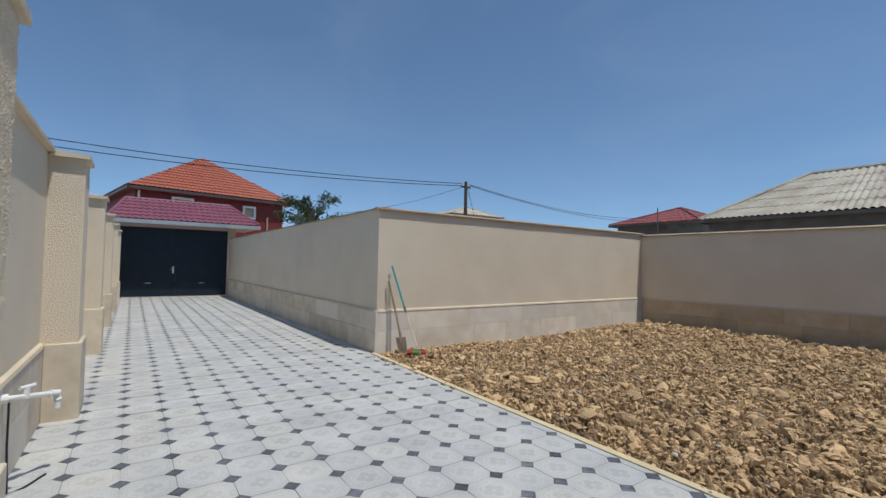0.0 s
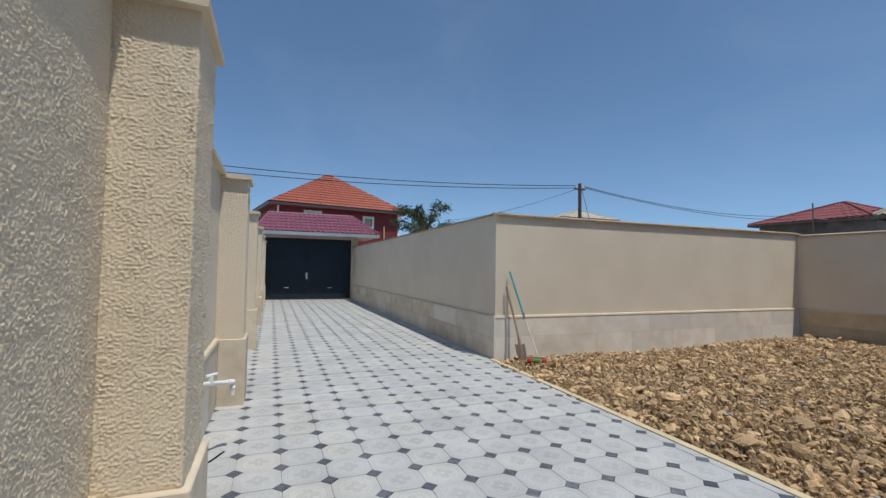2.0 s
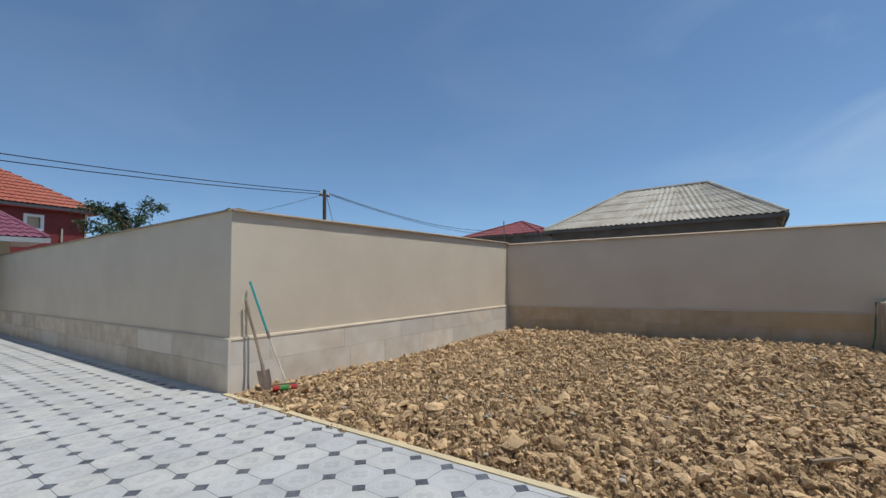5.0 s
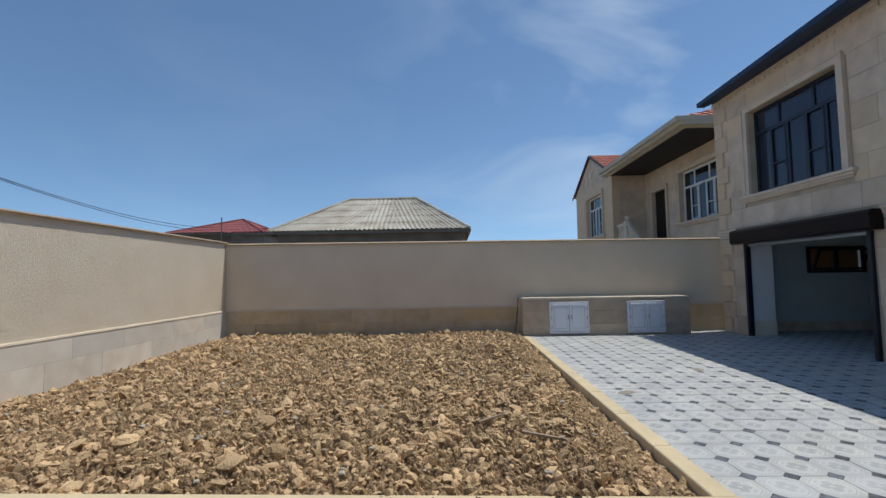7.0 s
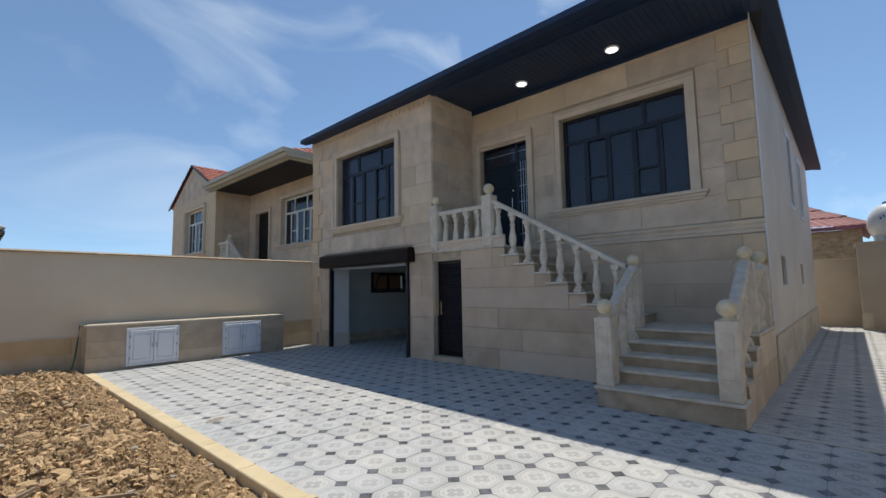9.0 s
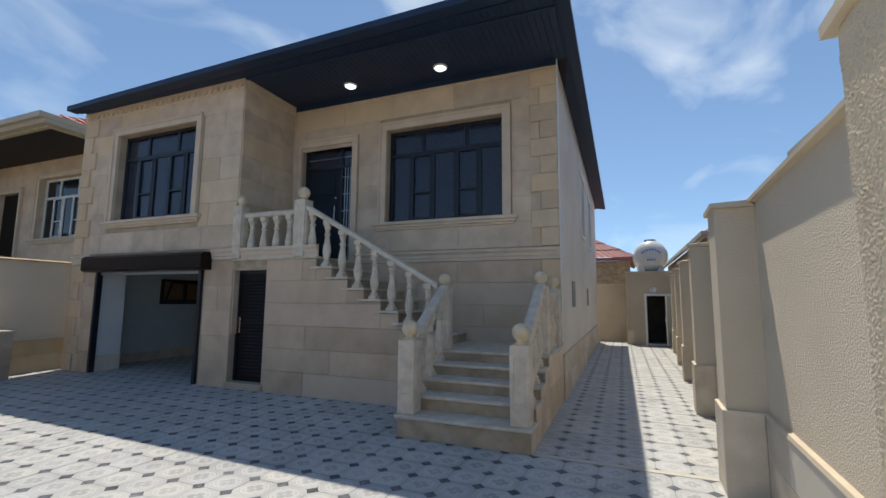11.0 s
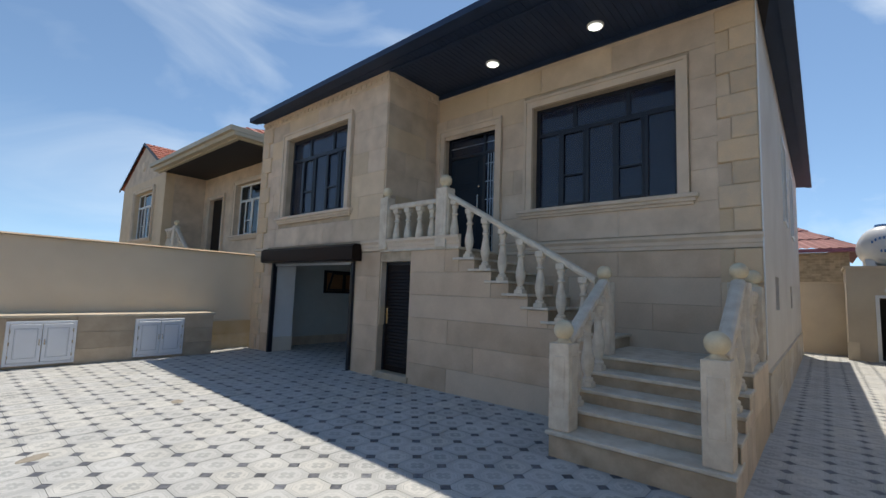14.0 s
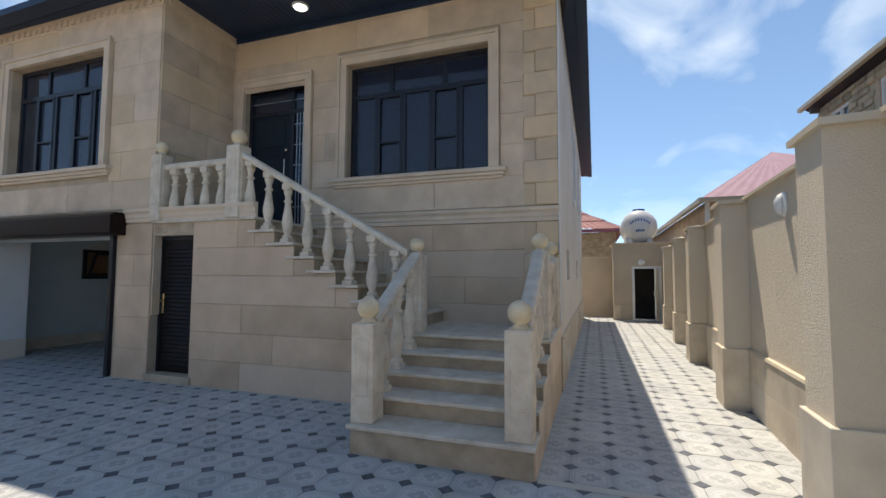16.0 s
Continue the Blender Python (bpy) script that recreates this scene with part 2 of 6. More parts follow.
PANE_DARK = glass("smoked_glass", (0.015, 0.02, 0.025), 0.06)
PANE_DARK.node_tree.nodes["Principled BSDF"].inputs["Transmission Weight"].default_value = 0.2


def glow(name, color, power):
    m = bpy.data.materials.new(name)
    m.use_nodes = True
    p = m.node_tree.nodes["Principled BSDF"]
    p.inputs["Base Color"].default_value = (0.9, 0.9, 0.9, 1)
    p.inputs["Emission Color"].default_value = (*color, 1)
    p.inputs["Emission Strength"].default_value = power
    return m


LAMP_ON = glow("lamp_diffuser", (0.95, 1.0, 0.98), 2.0)


def tile_material(name, per_island, tx, ty, strength=1.0):
    """Grey-white encaustic tile with a faint flower, 0.30 m pitch; inset corners at whole pitches."""
    m = bpy.data.materials.new(name)
    m.use_nodes = True
    n, l = m.node_tree.nodes, m.node_tree.links
    p = n["Principled BSDF"]

    def math_node(op, a, b=None, c=None):
        x = n.new("ShaderNodeMath")
        x.operation = op
        for i, v in enumerate((a, b, c)):
            if v is None:
                continue
            if isinstance(v, (int, float)):
                x.inputs[i].default_value = v
            else:
                l.new(v, x.inputs[i])
        return x.outputs[0]

    geo = n.new("ShaderNodeNewGeometry")
    sep = n.new("ShaderNodeSeparateXYZ")
    l.new(geo.outputs["Position"], sep.inputs[0])
    u = math_node("SUBTRACT", math_node("FLOORED_MODULO", math_node("SUBTRACT", sep.outputs[0], tx), 0.30), 0.15)
    v = math_node("SUBTRACT", math_node("FLOORED_MODULO", math_node("SUBTRACT", sep.outputs[1], ty), 0.30), 0.15)
    rad = math_node("SQRT", math_node("ADD", math_node("MULTIPLY", u, u), math_node("MULTIPLY", v, v)))
    ang = math_node("ARCTAN2", v, u)
    lobes = math_node("POWER", math_node("ABSOLUTE", math_node("COSINE", math_node("MULTIPLY", ang, 2.0))), 0.6)
    petal = math_node("ADD", math_node("MULTIPLY", lobes, 0.046), 0.030)
    flower = math_node("MINIMUM", math_node("MAXIMUM", math_node("MULTIPLY", math_node("SUBTRACT", petal, rad), 220.0), 0.0), 1.0)
    hole = math_node("GREATER_THAN", rad, 0.015)
    vein = math_node("GREATER_THAN", math_node("MINIMUM", math_node("ABSOLUTE", u), math_node("ABSOLUTE", v)), 0.0035)
    au, av = math_node("ABSOLUTE", u), math_node("ABSOLUTE", v)
    octa = math_node("MAXIMUM", math_node("MAXIMUM", au, av), math_node("MULTIPLY", math_node("ADD", au, av), 0.68))
    ring = math_node("LESS_THAN", math_node("ABSOLUTE", math_node("SUBTRACT", octa, 0.113)), 0.0035)
    ring2 = math_node("MULTIPLY", math_node("GREATER_THAN", octa, 0.123), 0.55)
    dots = math_node("MULTIPLY", math_node("LESS_THAN", math_node("ABSOLUTE", math_node("SUBTRACT", rad, 0.088)), 0.008), math_node("MULTIPLY", math_node("SUBTRACT", 1.0, lobes), 0.8))
    mark = math_node("MAXIMUM", math_node("MAXIMUM", math_node("MULTIPLY", math_node("MULTIPLY", flower, hole), math_node("ADD", math_node("MULTIPLY", vein, 0.45), 0.55)), dots), math_node("MAXIMUM", ring, ring2))
    mark = math_node("MULTIPLY", mark, strength)
    worn = n.new("ShaderNodeTexNoise")
    worn.inputs["Scale"].default_value, worn.inputs["Detail"].default_value = 2.3, 5
    l.new(geo.outputs["Position"], worn.inputs["Vector"])
    fine = n.new("ShaderNodeTexNoise")
    fine.inputs["Scale"].default_value, fine.inputs["Detail"].default_value = 70, 4
    l.new(geo.outputs["Position"], fine.inputs["Vector"])
    wr = n.new("ShaderNodeMapRange")
    wr.inputs["From Min"].default_value, wr.inputs["From Max"].default_value = 0.35, 0.7
    wr.inputs["To Min"].default_value, wr.inputs["To Max"].default_value = 1.0, 0.5
    l.new(worn.outputs["Fac"], wr.inputs["Value"])
    rnd = geo.outputs["Random Per Island"]
    if not per_island:
        oi = n.new("ShaderNodeObjectInfo")
        rnd = oi.outputs["Random"]
    base = n.new("ShaderNodeValToRGB")
    e = base.color_ramp.elements
    e[0].position, e[0].color = 0.0, (0.485, 0.49, 0.485, 1)
    e[1].position, e[1].color = 1.0, (0.545, 0.545, 0.525, 1)
    x = e.new(0.45)
    x.color = (0.515, 0.522, 0.518, 1)
    x = e.new(0.8)
    x.color = (0.54, 0.535, 0.505, 1)
    l.new(rnd, base.inputs[0])
    mix = n.new("ShaderNodeMixRGB")
    l.new(math_node("MULTIPLY", mark, wr.outputs[0]), mix.inputs["Fac"])
    l.new(base.outputs[0], mix.inputs["Color1"])
    mix.inputs["Color2"].default_value = (0.335, 0.35, 0.345, 1)
    hs = n.new("ShaderNodeHueSaturation")
    vr = n.new("ShaderNodeMapRange")
    vr.inputs["To Min"].default_value, vr.inputs["To Max"].default_value = 0.82, 1.16
    l.new(fine.outputs["Fac"], vr.inputs["Value"])
    dirt = n.new("ShaderNodeMapRange")
    dirt.inputs["From Min"].default_value, dirt.inputs["From Max"].default_value = 0.3, 0.65
    dirt.inputs["To Min"].default_value, dirt.inputs["To Max"].default_value = 0.88, 1.05
    l.new(worn.outputs["Fac"], dirt.inputs["Value"])
    l.new(math_node("MULTIPLY", vr.outputs[0], dirt.outputs[0]), hs.inputs["Value"])
    l.new(mix.outputs[0], hs.inputs["Color"])
    l.new(hs.outputs[0], p.inputs["Base Color"])
    p.inputs["Roughness"].default_value = 0.6
    bp = n.new("ShaderNodeBump")
    bp.inputs["Strength"].default_value, bp.inputs["Distance"].default_value = 0.15, 0.002
    l.new(fine.outputs["Fac"], bp.inputs["Height"])
    l.new(bp.outputs[0], p.inputs["Normal"])
    return m


PITCH = 0.30
RUNS = {"drive": (-0.973, 4.90), "yard": (2.709, 5.284), "passage": (6.395, 2.69)}
MARKS = {"drive": 0.5, "yard": 1.0, "passage": 1.0}
TILE = {k: tile_material("patterned_tile", False, *v, MARKS[k]) for k, v in RUNS.items()}
TILE_FAR = {k: tile_material("patterned_tile_far", True, *v, MARKS[k]) for k, v in RUNS.items()}


# ---- builders ----
BASE = {}


def thing(name, label, category="", group="", kind="", at=(0, 0, 0), rot=0.0, parent=None):
    ob = new(name)
    ob.location = at
    ob.rotation_euler = (0, 0, radians(rot))
    BASE[ob] = Vector(at) if not rot else Vector((0, 0, 0))
    if parent:
        ob.parent = parent
    return tagged(ob, label, category, group, kind)


def part(name, bm, mat, parent=None, label="", smooth=False, kind=""):
    me = bpy.data.meshes.new(name)
    off = BASE.get(parent, Vector((0, 0, 0))) if parent else Vector((0, 0, 0))
    if off.length:
        bmesh.ops.translate(bm, verts=bm.verts, vec=-off)
    bmesh.ops.recalc_face_normals(bm, faces=bm.faces)
    if smooth:
        for f in bm.faces:
            f.smooth = True
    bm.to_mesh(me)
    bm.free()
    me.materials.append(mat)
    ob = new(name, me)
    BASE[ob] = off
    if parent:
        ob.parent = parent
    return tagged(ob, label, kind=kind)


def B():
    return bmesh.new()


def box(bm, x0, x1, y0, y1, z0, z1, c=0.0):
    x0, x1, y0, y1, z0, z1 = min(x0, x1), max(x0, x1), min(y0, y1), max(y0, y1), min(z0, z1), max(z0, z1)
    r = bmesh.ops.create_cube(bm, size=1)
    for v in r["verts"]:
        v.co = ((x0 + x1) / 2 + v.co.x * (x1 - x0), (y0 + y1) / 2 + v.co.y * (y1 - y0), (z0 + z1) / 2 + v.co.z * (z1 - z0))
    if c:
        es = list({e for v in r["verts"] for e in v.link_edges})
        bmesh.ops.bevel(bm, geom=es, offset=min(c, (x1 - x0) / 3, (y1 - y0) / 3, (z1 - z0) / 3), segments=1, affect="EDGES")
    return bm


def prism(bm, pts, axis, a, b):
    """A polygon in the two other axes (in x, y, z order), drawn out along axis from a to b."""
    def put(p, w):
        q = list(p)
        q.insert("xyz".index(axis), w)
        return bm.verts.new(q)
    lo, hi = [put(p, a) for p in pts], [put(p, b) for p in pts]
    bm.faces.new(lo)
    bm.faces.new(hi[::-1])
    for i in range(len(pts)):
        j = (i + 1) % len(pts)
        bm.faces.new((lo[i], hi[i], hi[j], lo[j]))
    return bm


def hull(bm, pts):
    vs = [bm.verts.new(p) for p in pts]
    bmesh.ops.convex_hull(bm, input=vs)
    return bm


def lathe(bm, prof, at=(0, 0, 0), seg=14):
    rings = []
    for r, z in prof:
        rings.append([bm.verts.new((at[0] + r * math.cos(2 * math.pi * i / seg), at[1] + r * math.sin(2 * math.pi * i / seg), at[2] + z)) for i in range(seg)])
    for a, b in zip(rings, rings[1:]):
        for i in range(seg):
            j = (i + 1) % seg
            bm.faces.new((a[i], a[j], b[j], b[i]))
    bm.faces.new(rings[0][::-1])
    bm.faces.new(rings[-1])
    return bm


def tube(bm, pts, r, seg=8, r1=None):
    pts = [Vector(p) for p in pts]
    rings = []
    for i, p in enumerate(pts):
        d = (pts[min(i + 1, len(pts) - 1)] - pts[max(i - 1, 0)]).normalized()
        a = d.cross(Vector((0, 0, 1)) if abs(d.z) < 0.95 else Vector((1, 0, 0))).normalized()
        b = d.cross(a)
        rr = r if r1 is None else r + (r1 - r) * i / (len(pts) - 1)
        rings.append([bm.verts.new(p + rr * (math.cos(2 * math.pi * k / seg) * a + math.sin(2 * math.pi * k / seg) * b)) for k in range(seg)])
    for a, b in zip(rings, rings[1:]):
        for i in range(seg):
            j = (i + 1) % seg
            bm.faces.new((a[i], a[j], b[j], b[i]))
    bm.faces.new(rings[0][::-1])
    bm.faces.new(rings[-1])
    return bm


def merge_breaks(vals, gap=0.02):
    out = []
    for v in sorted(vals):
        if not out or v - out[-1] > gap:
            out.append(v)
    return out


def wall_cells(bm, axis, p0, p1, u0, u1, z0, z1, holes=()):
    """A wall between the planes axis = p0 and p1, in one welded piece, with real openings (u0, u1, z0, z1)."""
    us = merge_breaks([u0, u1] + [h[i] for h in holes for i in (0, 1) if u0 < h[i] < u1], 0.001)
    zs = merge_breaks([z0, z1] + [h[i] for h in holes for i in (2, 3) if z0 < h[i] < z1], 0.001)
    solid = {(i, k) for i in range(len(us) - 1) for k in range(len(zs) - 1)
             if not any(h[0] < (us[i] + us[i + 1]) / 2 < h[1] and h[2] < (zs[k] + zs[k + 1]) / 2 < h[3] for h in holes)}
    made = {}

    def v(i, k, s):
        if (i, k, s) not in made:
            w = (p0, p1)[s]
            made[i, k, s] = bm.verts.new((w, us[i], zs[k]) if axis == "x" else (us[i], w, zs[k]))
        return made[i, k, s]
    for i, k in solid:
        for s in (0, 1):
            bm.faces.new((v(i, k, s), v(i + 1, k, s), v(i + 1, k + 1, s), v(i, k + 1, s)))
        for (a, b), (di, dk) in ((((0, 0), (0, 1)), (-1, 0)), (((1, 0), (1, 1)), (1, 0)), (((0, 0), (1, 0)), (0, -1)), (((0, 1), (1, 1)), (0, 1))):
            if (i + di, k + dk) not in solid:
                bm.faces.new((v(i + a[0], k + a[1], 0), v(i + b[0], k + b[1], 0), v(i + b[0], k + b[1], 1), v(i + a[0], k + a[1], 1)))
    return bm


def block(bm, axis, face, out, u0, u1, z0, z1, proud, cham=0.006):
    """A facing stone with chamfered front edges, on the plane axis = face, towards out (+1 or -1)."""
    g = 0.0014
    u0, u1, z0, z1 = u0 + g, u1 - g, z0 + g, z1 - g
    back, mid, front = face, face + out * (proud - cham), face + out * proud

    def put(w, u, z):
        return bm.verts.new((w, u, z) if axis == "x" else (u, w, z))
    r = []
    for w, c in ((back, 0), (mid, 0), (front, cham)):
        r.append([put(w, u0 + c, z0 + c), put(w, u1 - c, z0 + c), put(w, u1 - c, z1 - c), put(w, u0 + c, z1 - c)])
    for a, b in zip(r, r[1:]):
        for i in range(4):
            j = (i + 1) % 4
            bm.faces.new((a[i], a[j], b[j], b[i]))
    bm.faces.new(r[-1])
    return bm


def cladding(parent, axis, face, out, u0, u1, zs, holes, length, proud=0.02, mat=None, name="stone_block", seed=1, corners=()):
    """Courses of facing stones between the heights zs, cut round the holes."""
    rnd = random.Random(seed)
    for k, (c, d) in enumerate(zip(zs, zs[1:])):
        cuts = []
        u = u0 - (length * 0.5 if k % 2 else 0)
        while u < u1:
            cuts.append(u)
            u += length * rnd.uniform(0.8, 1.25)
        cuts = [max(v, u0) for v in cuts] + [u1]
        for a, b in zip(cuts, cuts[1:]):
            if b - a < 0.03:
                continue
            pieces = [(a, b)]
            for h in holes:
                if h[2] < (c + d) / 2 < h[3]:
                    nxt = []
                    for s, e in pieces:
                        if h[1] <= s or h[0] >= e:
                            nxt.append((s, e))
                        else:
                            if h[0] - s > 0.03:
                                nxt.append((s, h[0]))
                            if e - h[1] > 0.03:
                                nxt.append((h[1], e))
                    pieces = nxt
            for s, e in pieces:
                part(name, block(B(), axis, face, out, s, e, c, d, proud + rnd.uniform(-0.0015, 0.0015), 0.004), mat or STONE, parent)


def courses(z0, z1, step, extra=()):
    n = max(1, round((z1 - z0) / step))
    return merge_breaks([z0 + (z1 - z0) * i / n for i in range(n + 1)] + [e for e in extra if z0 < e < z1], 0.05)


# ---- the plot ----
ground = part("ground", box(B(), -900, 900, -900, 900, -0.6, -0.25), DUST, kind="structure", label="dry dusty ground all round the plots")
base = B()
box(base, -18.3, 2.27, 1.5, 5.22, -0.25, -0.012)
box(base, 2.27, 2.33, 1.40, 5.22, -0.25, -0.012)
prism(base, [(2.33, 1.40), (7.3, 1.11), (7.3, 13.7), (2.33, 13.45)], "z", -0.25, -0.012)
prism(base, [(7.3, 1.11), (20.6, 0.37), (20.6, 3.4), (7.3, 3.4)], "z", -0.25, -0.012)
box(base, 7.3, 13.9, 9.0, 13.2, -0.25, -0.012)
box(base, 20.6, 22.5, 0.4, 1.9, -0.25, -0.012)
paving = part("pavement", base, GROUT, kind="structure", label="patterned octagon tile paving over the yard and drive")

# perimeter walls: face line from p to q, thickness to the right-hand side
WALL_H, PL_H = 2.345, 0.67


def perimeter(name, p, q, pillars=(), label="", seed=1, ztop=WALL_H, stone=PLINTH, deep=0.26, cap_mat=None):
    p, q = Vector(p), Vector(q)
    d = q - p
    length = d.length
    ang = math.degrees(math.atan2(d.y, d.x))
    ob = part(name, box(B(), 0, length, -0.2, 0, -0.25, ztop), PLASTER, label=label, kind="structure")
    ob.location = (p.x, p.y, 0)
    ob.rotation_euler = (0, 0, radians(ang))
    BASE[ob] = Vector((0, 0, 0))
    cap = B()
    lip = 0.03 if not cap_mat else 0.018
    prism(cap, [(-0.25, ztop), (0.05, ztop), (0.05, ztop + lip), (-0.1, ztop + 0.055), (-0.25, ztop + 0.03)], "x", -0.0, length)
    part("coping", cap, cap_mat or COPING, ob, "sandy stone coping along the wall top" if not cap_mat else "thin brown weathered coping along the wall top")
    led = B()
    prism(led, [(0, PL_H - 0.02), (0.038, PL_H - 0.02), (0.03, PL_H + 0.006), (0, PL_H + 0.014)], "x", 0, length)
    part("plinth_ledge", led, COPING, ob)
    rnd = random.Random(seed)
    for k, (c, e) in enumerate(((-0.05, 0.34), (0.34, PL_H - 0.02))):
        u = -0.3 * k
        while u < length:
            w = rnd.uniform(0.8, 1.5)
            a, b = max(u, 0), min(u + w, length)
            if b - a > 0.05:
                part("plinth_stone", block(B(), "y", 0, 1, a, b, c, e, 0.03, 0.0015), stone, ob)
            u += w
    for u in pillars:
        pl = part("pillar", box(B(), u, u + 0.4, 0.0, deep, PL_H, ztop - 0.03, 0.0015), PLASTER, ob, "square plastered pier against the wall")
        b2 = B()
        box(b2, u - 0.03, u + 0.43, 0.031, deep + 0.03, -0.05, PL_H, 0.006)
        part("pillar_base", b2, PLINTH, pl)
        b3 = B()
        hull(b3, [(x, y, z) for x, y, z in ((u - 0.05, 0.002, ztop - 0.03), (u + 0.45, 0.002, ztop - 0.03), (u + 0.45, deep + 0.03, ztop - 0.03), (u - 0.05, deep + 0.03, ztop - 0.03),
             (u - 0.05, 0.05, ztop + 0.02), (u + 0.45, 0.05, ztop + 0.02), (u + 0.45, deep + 0.03, ztop + 0.01), (u - 0.05, deep + 0.03, ztop + 0.01), (u + 0.2, 0.05, ztop + 0.055))])
        part("pillar_cap", b3, COPING, pl)
    return ob


GX = -18.24
# south wall, in two runs (face towards +y): drawn from east to west would flip, so run west to east with face on the left
south_w = perimeter("wall_south", (GX - 0.5, 1.632), (0.0, 1.572), [0.5 + GX * -1 + x - 0.4 for x in (-0.23, -3.52, -6.75, -9.95, -13.1, -16.3)],
                    "beige rough-plastered boundary wall with a stone plinth and piers", 3)
south_e = perimeter("wall_south_east", (0.0, 1.572), (8.0, 1.176), [2.55, 5.70],
                    "beige rough-plastered boundary wall with stone plinth and piers", 4, deep=0.29)
south_p = perimeter("wall_passage", (8.0, 1.176), (19.6, 0.478), [0.58, 3.45, 5.92, 8.82],
                    "beige rough-plastered boundary wall with stone plinth and piers", 8)
north = perimeter("wall_north", (7.45, 13.62), (-4.9, 13.0), (), "beige plastered back wall with a stained stone plinth", 5, ztop=2.25, stone=PLINTH_STAINED, cap_mat=COPING_THIN)
mid = perimeter("wall_middle", (-4.81, 13.1), (-4.81, 5.453), (), "sunlit rough-plastered garden wall with a stone plinth", 6, ztop=2.30, stone=PLINTH_PALE, cap_mat=COPING_THIN)
drive = perimeter("wall_drive", (-4.812, 5.45), (GX, 5.45), (), "shaded beige plastered wall along the drive", 7, ztop=2.30, cap_mat=COPING_THIN)
part("corner_stone", box(B(), -4.811, -4.779, 5.419, 5.452, -0.05, 0.67), PLINTH, None, "plinth corner stone at the turn of the wall", kind="structure")



def rough_face(parent, origin, along, out, width, z0, z1, seed, step=0.0036, depth=0.0048):
    """Thrown plaster in real relief: flattened crumbs standing 2 to 8 mm off the face."""
    nu, nv = max(2, int(width / step)), int((z1 - z0) / step)
    o, a, n = Vector(origin), Vector(along).normalized(), Vector(out).normalized()
    V = []
    for j in range(nv + 1):
        z = z0 + (z1 - z0) * j / nv
        for i in range(nu + 1):
            u = width * i / nu
            q = Vector((u, z * 1.15, seed))
            big = noise.noise(q * 122) + 0.4 * noise.noise(q * 240)
            crumb = min(1.0, max(0.0, (big + 0.22) / 0.62))
            crumb *= 0.65 + 0.7 * max(0.0, noise.noise(q * 14) + 0.5)
            edge = min(1.0, i, nu - i, j / 2, (nv - j) / 2)
            p = o + a * u + n * (0.0005 + edge * (0.0005 + depth * crumb + 0.0006 * noise.noise(q * 420)))
            V.append((p.x, p.y, z))
    flip = a.cross(Vector((0, 0, 1))).dot(n) > 0
    F = []
    for j in range(nv):
        for i in range(nu):
            k = j * (nu + 1) + i
            f = (k, k + 1, k + nu + 2, k + nu + 1)
            F.append(f if flip else f[::-1])
    me = bpy.data.meshes.new("plaster_relief")
    me.from_pydata(V, [], F)
    me.polygons.foreach_set("use_smooth", [True] * len(F))
    me.materials.append(PLASTER_RELIEF)
    ob = new("plaster_relief", me)
    ob.parent = parent
    return ob


ZP = WALL_H - 0.03
rough_face(south_e, (0.0, 0.0, 0), (1, 0, 0), (0, 1, 0), 2.548, PL_H + 0.014, WALL_H, 3.0)
pw = 18.74 - 0.23 - 0.4
rough_face(south_w, (pw + 0.4, 0.0, 0), (0, 1, 0), (1, 0, 0), 0.26, PL_H + 0.001, ZP, 11.0, depth=0.0036)
rough_face(south_w, (pw, 0.26, 0), (1, 0, 0), (0, 1, 0), 0.4, PL_H + 0.001, ZP, 17.0)
rough_face(south_w, (pw + 0.4, 0.0, 0), (1, 0, 0), (0, 1, 0), 0.2305, PL_H + 0.014, WALL_H, 23.0)
rough_face(south_e, (2.55, 0.0, 0), (0, 1, 0), (-1, 0, 0), 0.29, PL_H + 0.001, ZP, 29.0, depth=0.0034)
rough_face(south_e, (2.55, 0.29, 0), (1, 0, 0), (0, 1, 0), 0.4, PL_H + 0.001, ZP, 31.0)

# kerb round the dug bed
kb = B()
hull(kb, [(x, y, z) for z in (-0.2, 0.012) for x, y in ((-4.79, 5.35), (2.47, 5.212), (2.47, 5.277), (-4.79, 5.425))])
kerb = part("kerb", kb, KERB, None, "yellow painted kerb between paving and dug soil", kind="structure")
for k in range(9):
    y = 5.279 + k * 0.845
    part("kerb_stone", box(B(), 2.295, 2.45, y + 0.002, min(y + 0.841, 12.86), -0.2, 0.012, 0.008), KERB, kerb)
part("edging_strip", box(B(), 6.01, 6.09, 1.6, 3.2, -0.02, 0.004), STRIP, None, "plain stone strip across the paving by the steps", kind="structure")
part("edging_strip", box(B(), 2.43, 2.50, 1.5, 5.16, -0.02, 0.003), COPING, None, "plain stone strip between two runs of tiles", kind="structure")


# ---- the house ----
FX, RX, SY, NY = 7.32, 8.69, 3.22, 13.36      # bay front, recess front, south side, north side
BY = 8.72                                     # south side of the bay
SOF = 5.60                                    # soffit height
BACK = 19.6
house = thing("house", "two-storey pale limestone house with dark soffit, raised entrance and open garage", "house")
wall = B()
bay_holes = [(7.955, 8.725, -0.1, 2.02), (9.48, 12.49, -0.1, 2.33), (9.86, 12.18, 3.10, 4.95)]
wall_cells(wall, "x", FX, FX + 0.3, BY, NY, -0.25, SOF, bay_holes)
bay = part("bay_wall", wall, MORTAR, house, "warm limestone wall of the projecting bay")
rec_holes = [(7.21, 8.45, 2.226, 4.66), (4.16, 6.44, 2.97, 4.78)]
